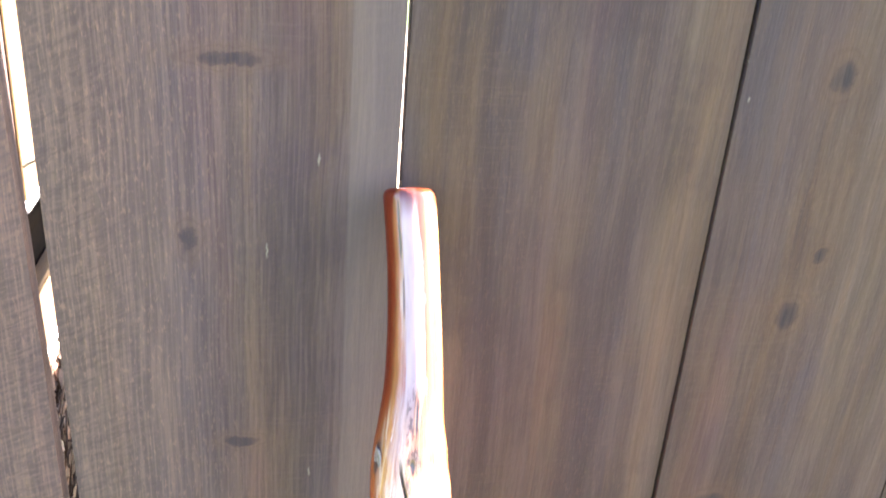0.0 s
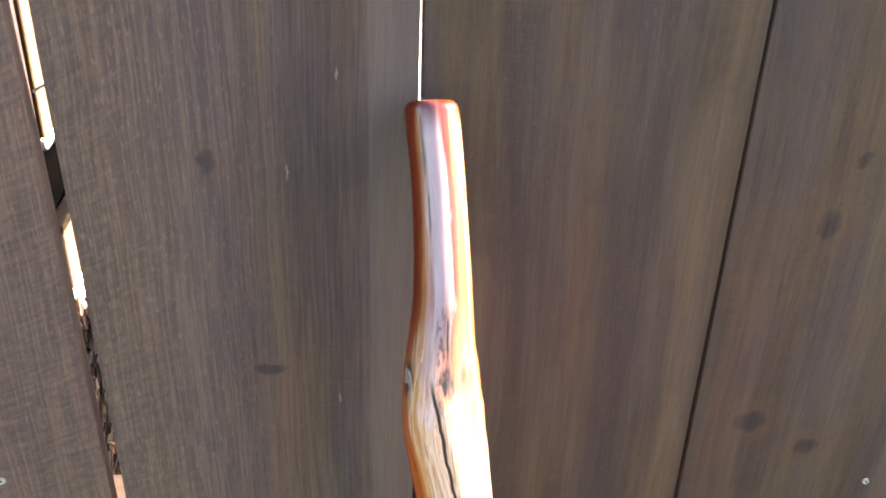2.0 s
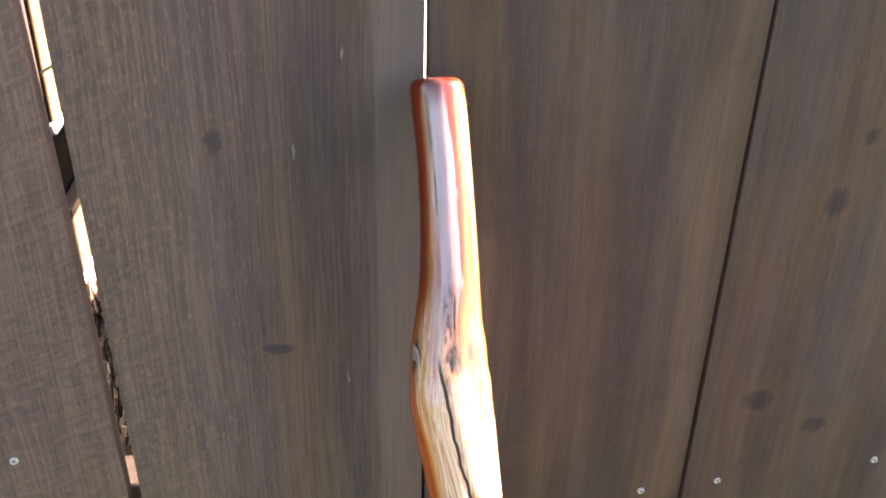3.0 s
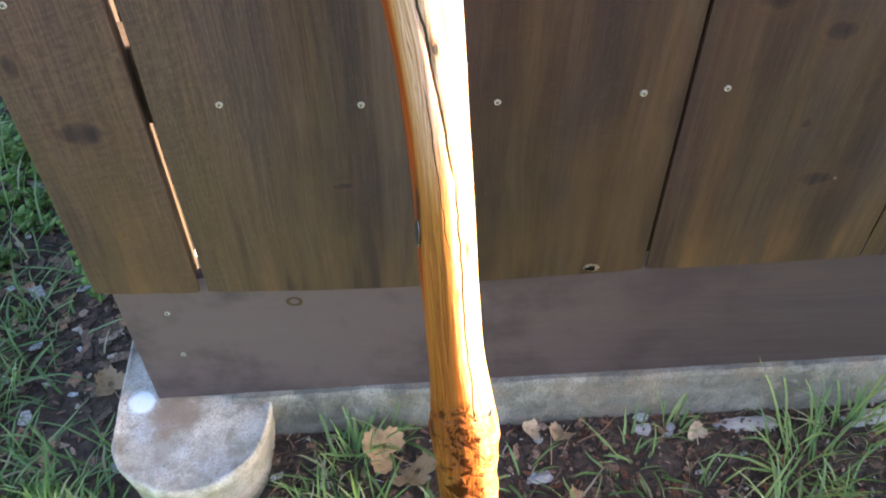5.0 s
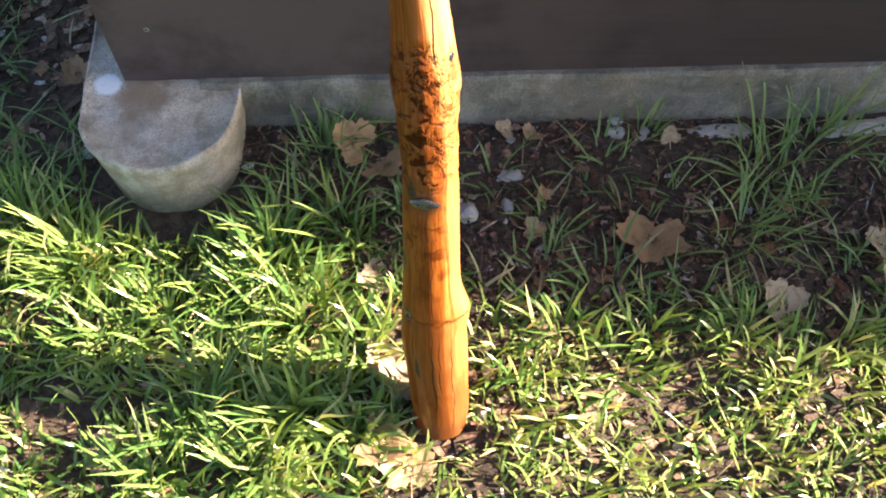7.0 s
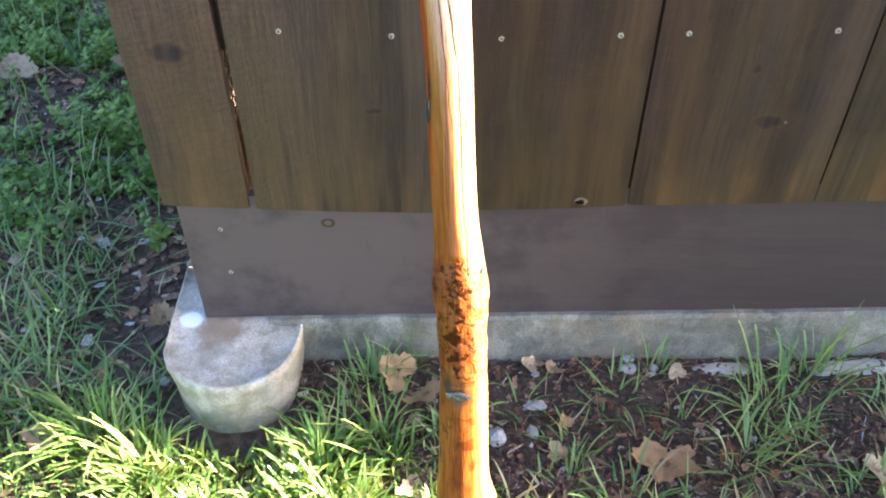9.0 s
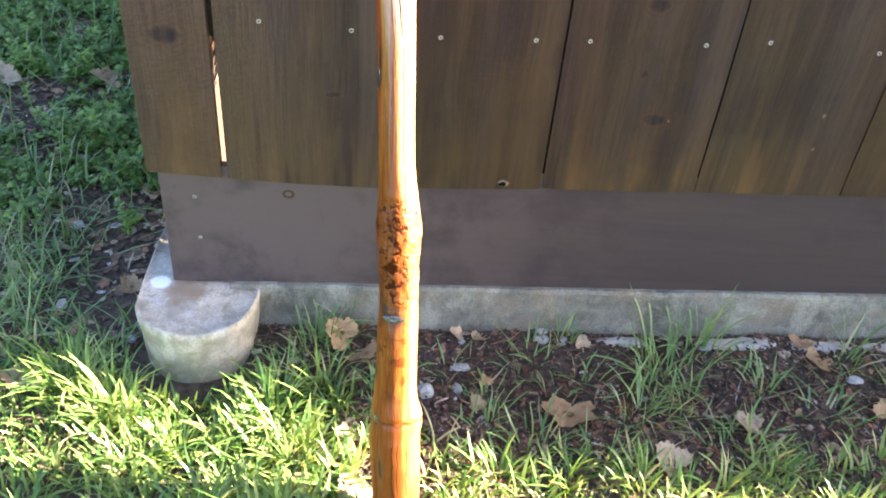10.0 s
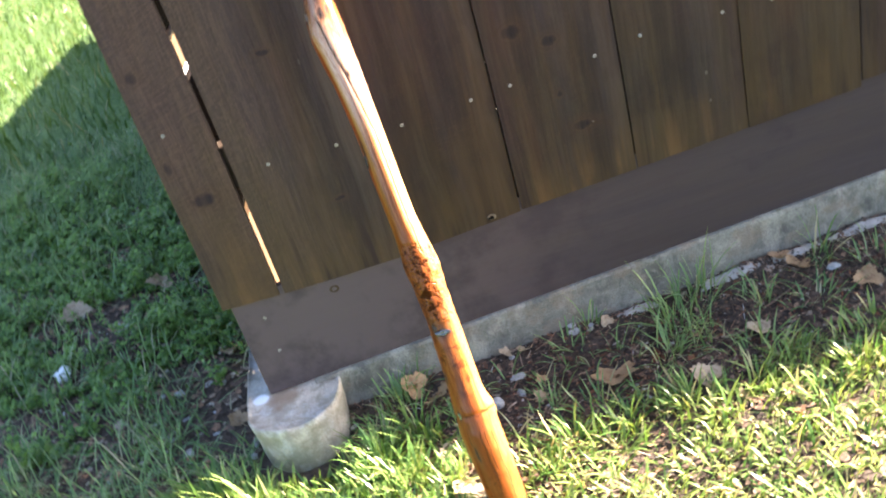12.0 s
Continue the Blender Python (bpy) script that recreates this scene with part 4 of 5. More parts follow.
for i in range(700):
    y, z = prs.uniform(0.16, 0.350), 0.30 + 0.375 * prs.rand()
    x = -0.588 + 0.030 * prs.rand() * (1.1 - z)
    thin = prs.rand() < 0.35
    l, w = (prs.uniform(0.015, 0.05), 0.0016) if thin else (prs.uniform(0.006, 0.018), prs.uniform(0.004, 0.010))
    a, tip = prs.uniform(0, 6.28), prs.uniform(-0.5, 0.5)
    ca, sa, b = math.cos(a), math.sin(a), len(pv)
    for dx in (0.0, 0.0022):
        for p_, q_ in ((-1, -0.6), (0.2, -1), (1, -0.2), (0.7, 0.9), (-0.7, 0.8)):
            ly, lz = p_ * l * ca - q_ * w * sa, p_ * l * sa + q_ * w * ca
            pv.append((x + dx + tip * 0.25 * (ly + lz), min(0.360, max(0.118, y + ly)), max(0.285, z + lz)))
    pf += [(b, b + 1, b + 2, b + 3, b + 4), (b + 9, b + 8, b + 7, b + 6, b + 5)]
    pf += [(b + k, b + 5 + k, b + 5 + (k + 1) % 5, b + (k + 1) % 5) for k in range(5)]
tagged(mesh_object("brush_pile", pv, pf, M_LITTER), "dark dry twigs and leaf scraps piled behind the fence", "brush", kind="stuff")

# pale gravel behind the fence, seen only through the gaps between boards
gx, gy = np.linspace(-0.57, 6.0, 60), np.linspace(0.12, 6.0, 60)
gv = [(x, y, ground_z(x, y) + 0.010 + 0.006 * noise.noise((x * 9, y * 9, 0))) for y in gy for x in gx]
gf = [(j * 60 + i, j * 60 + i + 1, (j + 1) * 60 + i + 1, (j + 1) * 60 + i) for j in range(59) for i in range(59)]
tagged(mesh_object("gravel_path", gv, gf, M_GRAVEL, True), "pale dry gravel behind the fence", "gravel", kind="structure")

# ---------------------------------------------------------------- walking stick
STICK = [(0.0, -0.1945, 0.0292), (0.030, -0.1955, 0.0322), (0.076, -0.1985, 0.0336), (0.143, -0.2040, 0.0345), (0.155, -0.2045, 0.0335), (0.180, -0.2055, 0.0318), (0.203, -0.2072, 0.0290),
         (0.231, -0.2078, 0.0274), (0.26, -0.2085, 0.0270), (0.30, -0.209, 0.0262), (0.330, -0.2095, 0.0252), (0.365, -0.2115, 0.0254), (0.418, -0.2145, 0.0285), (0.46, -0.218, 0.0246), (0.50, -0.222, 0.0226),
         (0.61, -0.229, 0.0232), (0.70, -0.236, 0.0246), (0.750, -0.2415, 0.0272), (0.785, -0.2450, 0.0283), (0.815, -0.2452, 0.0262), (0.835, -0.2443, 0.0230),
         (0.87, -0.2422, 0.0198), (0.93, -0.2428, 0.0181), (0.984, -0.2458, 0.0184)]


def smooth_at(z):
    """Centre and radius of the stick at a height, smoothly between the stations."""
    rows = STICK
    i = max(0, min(len(rows) - 2, next((k for k in range(len(rows) - 1) if z <= rows[k + 1][0]), len(rows) - 2)))
    t = (z - rows[i][0]) / (rows[i + 1][0] - rows[i][0])
    out = []
    for c in (1, 2):
        p1, p2 = rows[i][c], rows[i + 1][c]
        h = rows[i + 1][0] - rows[i][0]
        d1 = (p2 - rows[i - 1][c]) / (rows[i + 1][0] - rows[i - 1][0]) * h if i > 0 else p2 - p1
        d2 = (rows[i + 2][c] - p1) / (rows[i + 2][0] - rows[i][0]) * h if i + 2 < len(rows) else p2 - p1
        out.append(p1 * (2 * t ** 3 - 3 * t * t + 1) + d1 * (t ** 3 - 2 * t * t + t) + p2 * (3 * t * t - 2 * t ** 3) + d2 * (t ** 3 - t * t))
    return out


def build_stick():
    segs, top = 96, 0.981
    hs = [top * i / 380 for i in range(381)]
    lean = 0.398
    norm = math.sqrt(1 + lean * lean)
    up = Vector((0, lean / norm, 1 / norm))
    side_y = Vector((0, 1 / norm, -lean / norm))
    verts, faces, uvs = [], [], []
    rings = [(h, 1.0, 0.0) for h in hs]
    rings = [(hs[0], 0.55, -0.0008), (hs[0], 0.93, -0.0010), (hs[0], 0.985, -0.0003)] + rings + [(top, 0.965, 0.0022), (top, 0.90, 0.0040), (top, 0.80, 0.0050), (top, 0.60, 0.0054), (top, 0.30, 0.0056)]
    for h, s, extra in rings:
        cx, r = smooth_at(h)
        c = Vector((cx, -0.412 + lean * h, h)) + up * extra
        for k in range(segs):
            a = 2 * math.pi * k / segs
            d = Vector((math.cos(a), math.sin(a), 0))
            q = Vector((d.x, d.y, h * 7))
            rr = r * (1 + 0.035 * noise.noise(q * 0.9) + 0.020 * noise.noise(Vector((d.x * 2, d.y * 2, h * 22))))
            # knob low on the sunny side
            da = math.atan2(math.sin(a - 5.95), math.cos(a - 5.95))
            rr += 0.0062 * math.exp(-(da / 0.55) ** 2 - ((h - 0.178) / 0.019) ** 2)
            # groove of the seam under the knob
            rr -= 0.0012 * math.exp(-((h - 0.175 + 0.003 * noise.noise(d * 1.5)) / 0.004) ** 2)
            # lumps and hollows round the branch scars under the grip
            dc = math.atan2(math.sin(a - 3.95), math.cos(a - 3.95))
            dd = math.atan2(math.sin(a - 4.62), math.cos(a - 4.62))
            rr += 0.0022 * math.exp(-(dc / 0.45) ** 2 - ((h - 0.785) / 0.022) ** 2)
            rr -= 0.0009 * math.exp(-(dd / 0.22) ** 2 - ((h - 0.822) / 0.022) ** 2)
            rr += 0.0012 * math.exp(-((h - 0.80) / 0.03) ** 2) * noise.noise(Vector((d.x * 3, d.y * 3, h * 60)))
            # hollow round the dark branch knot
            de = math.atan2(math.sin(a - 4.45), math.cos(a - 4.45))
            rr -= 0.0016 * math.exp(-(de / 0.55) ** 2 - ((h - 0.309) / 0.012) ** 2)
            # flat scar under the grip
            db = math.atan2(math.sin(a - 3.6), math.cos(a - 3.6))
            rr -= 0.0028 * math.exp(-(db / 0.5) ** 2 - ((h - 0.63) / 0.05) ** 2)
            # ripples of the chewed band
            band = math.exp(-((h - 0.388) / 0.066) ** 4)
            rr += band * (0.0016 * noise.noise(Vector((d.x * 1.6, d.y * 1.6, h * 70))) + 0.0009 * noise.noise(Vector((d.x * 3.2, d.y * 3.2, h * 150))))
            # long drying crack
            u = k / segs
            cu = 0.81 - 0.62 * max(0.0, h * 1.076 - 0.68)
            if 0.50 < h < 0.80:
                rr -= 0.0010 * math.exp(-((u - cu) / 0.014) ** 2)
            verts.append(c + Vector((1, 0, 0)) * (rr * s * d.x) + side_y * (rr * s * d.y))
            uvs.append((u, h * 1.076 + extra))
    n = len(rings)
    for i in range(n - 1):
        for k in range(segs):
            faces.append((i * segs + k, i * segs + (k + 1) % segs, (i + 1) * segs + (k + 1) % segs, (i + 1) * segs + k))
    faces.append(tuple(range(segs))[::-1])
    faces.append(tuple((n - 1) * segs + k for k in range(segs)))
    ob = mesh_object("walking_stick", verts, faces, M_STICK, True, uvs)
    return tagged(ob, "varnished knotty orange-brown walking stick leaning against the fence", "walking stick")


stick = build_stick()


def stick_knot(u, h, w, t, out, label, material=M_KNOT):
    """A small healed branch scar that stands out of the stick's side."""
    cx, r = smooth_at(h)
    a = 2 * math.pi * u
    lean = 0.398
    norm = math.sqrt(1 + lean * lean)
    up = Vector((0, lean / norm, 1 / norm))
    sy = Vector((0, 1 / norm, -lean / norm))
    side = Vector((1, 0, 0)) * math.cos(a) + sy * math.sin(a)
    tang = up.cross(side)
    c = Vector((cx, -0.412 + lean * h, h)) + side * (r * 0.985)
    bm = bmesh.new()
    bmesh.ops.create_uvsphere(bm, u_segments=20, v_segments=12, radius=1.0)
    for v in bm.verts:
        d = v.co.copy()
        k = 1 + 0.25 * noise.noise(d * 1.7 + Vector((h * 40, 0, 0)))
        dent = -0.5 * math.exp(-((d.x ** 2 + d.y ** 2) / 0.16)) if d.z > 0 else 0
        v.co = c + tang * (d.x * w * k) + up * (d.y * t * k) + side * ((d.z + dent) * out * 0.55)
    return part("knot", bm, material, stick, label, True)


stick_knot(0.712, 0.311, 0.0135, 0.0054, 0.0030, "dark glossy branch knot")
stick_knot(0.908, 0.441, 0.0040, 0.0036, 0.0020, "small dark knot with a bright glint")
stick_knot(0.565, 0.812, 0.0045, 0.0110, 0.0022, "grey branch scar", M_SCAR)
stick_knot(0.555, 0.590, 0.0050, 0.0110, 0.0015, "dark knot")
stick_knot(0.605, 0.177, 0.0040, 0.0060, 0.0015, "dark knot")
stick_knot(0.655, 0.114, 0.0035, 0.0080, 0.0012, "dark greenish knot")


# ---------------------------------------------------------------- loose things on the ground
def lump(name, place, size, material, label, category, group, seed, flat=0.6, turn=0.0):
    bm = bmesh.new()
    bmesh.ops.create_icosphere(bm, subdivisions=3, radius=1.0)
    for v in bm.verts:
        d = v.co.normalized()
        k = 1 + 0.42 * noise.noise(d * 1.4 + Vector((seed, 0, 0))) + 0.16 * noise.noise(d * 3.1 + Vector((0, seed, 0))) + 0.05 * noise.noise(d * 8.0 + Vector((0, 0, seed)))
        v.co = d * k
        v.co.x *= size[0]
        v.co.y *= size[1]
        v.co.z = max(-0.55, v.co.z) * size[2]
    ob = part(name, bm, material, smooth=size[0] < 0.0095)
    x, y = place
    ob.matrix_world = pose(x, y, ground_z(x, y) + size[2] * 0.35, 0, 0, turn)
    return tagged(ob, label, category, group)


WHITE = [(-0.097, -0.083, 0.024, 0.011, 0.008, 10), (-0.104, -0.124, 0.010, 0.017, 0.007, 20), (-0.158, -0.138, 0.017, 0.020, 0.013, 0),
         (0.042, -0.014, 0.014, 0.008, 0.007, 0), (-0.145, -0.404, 0.010, 0.011, 0.006, 0),
         (0.575, -0.092, 0.020, 0.010, 0.008, -20), (-0.668, 0.005, 0.010, 0.018, 0.010, 0), (-0.672, -0.035, 0.009, 0.012, 0.009, 40)]
for i, (x, y, a, b, c, turn) in enumerate(WHITE):
    lump("white_stone", (x, y), (a * 0.72, b * 0.72, c * 0.85), M_WHITE, "pale white stone lying on the soil", "stone", "white stones by the fence", i * 3.7, turn=turn)

lump("paper_scrap", (-1.215, 0.535), (0.022, 0.020, 0.026), M_PAINT, "crumpled white paper scrap among the weeds", "paper", "", 91.0, turn=30)

# spilled concrete along the kerb's foot
def build_crust(x0, x1, y, half, seed):
    """A flat broken crust with a ragged outline, lying on the soil."""
    n, xc = 64, (x0 + x1) / 2
    bm = bmesh.new()
    rings = []
    for s, z in ((1.06, -0.004), (1.0, 0.0015), (0.88, 0.0042), (0.6, 0.0052), (0.3, 0.0050)):
        ring = []
        for k in range(n):
            a = 2 * math.pi * k / n
            ex, ey = math.copysign(abs(math.cos(a)) ** 0.6, math.cos(a)), math.sin(a)
            px, py = xc + ex * (x1 - x0) / 2 * s, y + ey * half * s
            r = 1 + 0.45 * noise.noise((px * 45, py * 60, seed)) + 0.22 * noise.noise((px * 140, py * 140, seed + 5))
            py = y + ey * half * s * r
            lift = 0.0020 * noise.noise((px * 110, py * 110, seed + 9)) * (z > 0)
            ring.append(bm.verts.new((px + 0.004 * noise.noise((px * 90, py * 90, seed + 2)), py, ground_z(px, py) + z + lift)))
        rings.append(ring)
    for p, q in zip(rings, rings[1:]):
        for k in range(n):
            bm.faces.new((p[k], p[(k + 1) % n], q[(k + 1) % n], q[k]))
    bm.faces.new(rings[-1])
    ob = part("concrete_spill", bm, M_SPILL)
    return tagged(ob, "flat whitish crust of spilled concrete along the kerb", "concrete", "spilled concrete")


for i, (x0, x1, y, half) in enumerate(((0.030, 0.054, -0.030, 0.008), (0.136, 0.226, -0.030, 0.010), (0.310, 0.452, -0.029, 0.012), (0.465, 0.59, -0.030, 0.011), (0.60, 0.76, -0.032, 0.012))):
    build_crust(x0, x1, y, half, 3.0 + i * 7.7)

rng = random.Random(11)
for i in range(15):
    x, y = rng.uniform(-0.13, 0.62), rng.uniform(-0.27, -0.03)
    s = rng.uniform(0.003, 0.007)
    lump("pebble", (x, y), (s, s * rng.uniform(0.7, 1), s * 0.6), M_PEB, "small grey pebble on the soil", "pebble", "pebbles by the fence", 70 + i, turn=rng.uniform(0, 180))


def build_leaf(place, size, turn, curl, seed, lobes=5, tilt=(0, 0), lift=0.006):
    """A fallen lobed leaf: a curled sheet with a midrib and a stalk."""
    n_r, n_a = 7, 72
    verts, faces = [(0, 0, 0)], []
    for j in range(1, n_r + 1):
        for k in range(n_a):
            a = 2 * math.pi * k / n_a
            wave = 0.66 + 0.30 * abs(math.cos(lobes * (a - math.pi / 2) / 2)) ** 0.8 + 0.05 * math.sin(17 * a + seed)
            wave *= 1.0 - 0.42 * max(0.0, math.cos(a + math.pi / 2)) ** 5
            wave *= 1 + 0.14 * noise.noise((math.cos(a) * 2 + seed, math.sin(a) * 2, 0))
            r = size * wave * j / n_r
            x, y = r * math.cos(a), r * math.sin(a)
            z = curl * (r / size) ** 2 * size * (0.55 + 0.9 * noise.noise((x / size * 1.2 + seed, y / size * 1.2, 3.0)))
            z += 0.05 * size * abs(x / size) - 0.03 * size * math.cos(lobes * (a - math.pi / 2)) * (r / size)
            verts.append((x, y, z))
    for k in range(n_a):
        faces.append((0, 1 + k, 1 + (k + 1) % n_a))
    for j in range(n_r - 1):
        for k in range(n_a):
            a, b = 1 + j * n_a + k, 1 + j * n_a + (k + 1) % n_a
            faces.append((a, b, b + n_a, a + n_a))
    base = len(verts)
    for i in range(9):
        t = i / 8
        c = Vector((0.05 * size * math.sin(t * 3 + seed), -size * (0.2 + 0.95 * t), 0.04 * size * t + 0.0006))
        for k in range(4):
            a = math.pi / 2 * k
            verts.append((c.x + 0.0009 * math.cos(a), c.y, c.z + 0.0009 * math.sin(a)))
    for i in range(8):
        for k in range(4):
            faces.append((base + i * 4 + k, base + i * 4 + (k + 1) % 4, base + (i + 1) * 4 + (k + 1) % 4, base + (i + 1) * 4 + k))
    ob = mesh_object("fallen_leaf", verts, faces, M_LEAF, True)
    x, y = place
    ob.matrix_world = pose(x, y, ground_z(x, y) + lift, tilt[0], tilt[1], turn)
    return tagged(ob, "dry tan lobed leaf fallen on the soil", "leaf", "fallen leaves")


LEAVES = [(0.076, -0.180, 0.050, 160, 0.35, 1, 5, 12, 5, 0.012), (0.222, -0.275, 0.033, 40, 0.5, 2, 3, 16, 0, 0.006), (-0.306, -0.050, 0.034, 60, 0.5, 3, 3, 30, -20, 0.022),
          (-0.262, -0.075, 0.034, 200, 0.5, 4, 5, 20, 20, 0.016), (-0.272, -0.235, 0.030, 120, 0.6, 5, 3, 10, 10, 0.004), (-0.264, -0.338, 0.026, 30, 0.5, 6, 3, 20, 0, 0.014),
          (-0.262, -0.440, 0.036, 250, 0.35, 7, 3, 10, -5, 0.014), (-0.232, -0.470, 0.036, 10, 0.3, 8, 5, 0, 8, 0.008), (-0.246, -0.366, 0.028, 300, 0.5, 9, 3, -10, 10, 0.012),
          (-0.106, -0.026, 0.018, 80, 0.7, 10, 3, 20, 0, 0.008), (-0.068, -0.034, 0.020, 140, 0.7, 11, 3, 15, 15, 0.008), (-0.060, -0.112, 0.016, 30, 0.9, 12, 3, 20, 30, 0.010),
          (-0.074, -0.163, 0.018, 260, 0.6, 13, 3, 0, 10, 0.007), (0.109, -0.042, 0.015, 10, 0.9, 14, 3, 30, 0, 0.010), (0.367, -0.197, 0.030, 70, 0.5, 15, 3, 10, 10, 0.010),
          (-0.065, -0.314, 0.018, 190, 0.5, 16, 3, 10, 0, 0.003), (0.262, -0.350, 0.018, 90, 0.5, 17, 5, 20, 0, 0.004), (0.335, -0.372, 0.020, 30, 0.5, 18, 3, 10, 10, 0.003),
          (-0.574, -0.446, 0.030, 130, 0.4, 19, 3, 0, 0, 0.004), (-1.236, 0.830, 0.050, 20, 0.4, 20, 3, 15, 10, 0.030), (-0.980, 0.850, 0.045, 110, 0.5, 21, 3, 25, -10, 0.030),
          (0.520, -0.066, 0.030, 60, 0.5, 22, 3, 10, 5, 0.008), (0.494, -0.032, 0.026, 160, 0.6, 23, 3, 5, 5, 0.008), (-0.82, -0.15, 0.030, 70, 0.5, 24, 3, 5, 5, 0.014),
          (-0.345, -0.335, 0.028, 220, 0.5, 25, 3, 10, 5, 0.012), (-0.02, -0.40, 0.018, 150, 0.4, 26, 3, 10, 5, 0.003), (0.10, -0.44, 0.020, 20, 0.4, 27, 5, 10, 5, 0.003),
          (-0.71, 0.10, 0.026, 40, 0.6, 28, 3, 10, 5, 0.010), (-0.74, 0.40, 0.030, 200, 0.6, 29, 3, 15, 5, 0.012), (0.60, -0.17, 0.030, 340, 0.5, 30, 3, 10, 5, 0.010)]
for x, y, s, turn, curl, seed, lobes, tx, ty, lift in LEAVES:
    build_leaf((x, y), s, turn, curl, seed, lobes, (tx, ty), lift)


def build_twig(a, b, r, seed):
    n = 14
    a, b = Vector(a), Vector(b)
    verts, faces = [], []
    axis = (b - a).normalized()
    u = axis.cross(Vector((0, 0.2, 1))).normalized()
    w = axis.cross(u)
    for i in range(n + 1):
        t = i / n
        c = a.lerp(b, t) + (u * noise.noise((t * 4, seed, 0)) + w * noise.noise((t * 4, seed, 7))) * 0.07 * (b - a).length * 0.5
        rr = r * (1 - 0.5 * t)
        for k in range(6):
            an = math.pi / 3 * k
            verts.append(c + (u * math.cos(an) + w * math.sin(an)) * rr)
    for i in range(n):
        for k in range(6):
            faces.append((i * 6 + k, i * 6 + (k + 1) % 6, (i + 1) * 6 + (k + 1) % 6, (i + 1) * 6 + k))
    faces += [tuple(range(6))[::-1], tuple(n * 6 + k for k in range(6))]
    ob = mesh_object("twig", verts, faces, M_TWIG, True)
    return tagged(ob, "thin brown dry twig lying in the grass", "twig", "twigs")


for i, (x0, y0, x1, y1, r) in enumerate(((-0.061, -0.468, 0.03, -0.446, 0.0016), (-0.50, -0.30, -0.42, -0.36, 0.0015), (0.15, -0.12, 0.19, -0.06, 0.0014),
                                         (-0.80, 0.30, -0.66, 0.36, 0.002), (-0.90, 0.12, -0.75, 0.15, 0.0018), (0.40, -0.14, 0.52, -0.10, 0.0018))):
    build_twig((x0, y0, ground_z(x0, y0) + 0.008), (x1, y1, ground_z(x1, y1) + 0.010), r, i * 5.1)
twig = build_twig((-0.500, 0.004, 0.990), (-0.482, 0.008, 1.001), 0.0012, 33)
tagged(twig, "short dark twig caught in the gap between boards")

# ---------------------------------------------------------------- litter, grass and weeds
def build_litter(name, count, area, label, seed, size=(0.003, 0.012), aspect=(0.25, 0.8), material=M_LITTER):
    rs = np.random.RandomState(seed)
    verts, faces = [], []
    x0, x1, y0, y1 = area
    for i in range(count):
        x, y = rs.uniform(x0, x1), rs.uniform(y0, y1)
        l = rs.uniform(*size) * (0.6 + 1.0 * rs.rand() ** 3)
        w = l * rs.uniform(*aspect)
        a, tip, rl = rs.uniform(0, 6.28), rs.uniform(-0.4, 0.4), rs.uniform(-0.5, 0.5)
        z = ground_z(x, y) + rs.uniform(0.0005, 0.004)
        ca, sa = math.cos(a), math.sin(a)
        h = rs.uniform(0.0006, 0.002)
        b = len(verts)
        for dz in (0, h):
            for px, py in ((-1, -0.6), (0.1, -1), (1, -0.3), (0.8, 0.8), (-0.6, 1)):
                lx, ly = px * l * rs.uniform(0.75, 1.1), py * w * rs.uniform(0.75, 1.1)
                verts.append((x + lx * ca - ly * sa, y + lx * sa + ly * ca, z + dz + tip * lx * 0.5 + rl * ly * 0.5))
        faces.append((b + 4, b + 3, b + 2, b + 1, b))
        faces.append((b + 5, b + 6, b + 7, b + 8, b + 9))
        for k in range(5):
            faces.append((b + k, b + (k + 1) % 5, b + 5 + (k + 1) % 5, b + 5 + k))
    ob = mesh_object(name, verts, faces, material)
    return tagged(ob, label, "litter", kind="stuff")


build_litter("bark_litter", 9000, (-0.46, 0.95, -0.30, -0.012), "brown bark chips and crumbs on the soil", 3, (0.002, 0.0075))
build_litter("dry_straw", 2600, (-0.46, 0.95, -0.42, -0.012), "thin dry stalks and needles on the soil", 9, (0.008, 0.024), (0.02, 0.045), M_CHIPS)
build_litter("bark_chips", 620, (-0.40, 0.95, -0.32, -0.012), "reddish curled bark chips on the soil", 15, (0.004, 0.014), (0.18, 0.5), M_BARK)
build_litter("leaf_litter", 3600, (-1.0, 0.8, -0.75, -0.2), "crumbled dry leaves among the grass", 5, (0.004, 0.014), material=M_STRAW)
build_litter("soil_crumbs", 8500, (-1.6, -0.655, -0.2, 1.6), "brown crumbs and pale chips on shaded soil", 7, (0.004, 0.015), material=M_CHIPS)


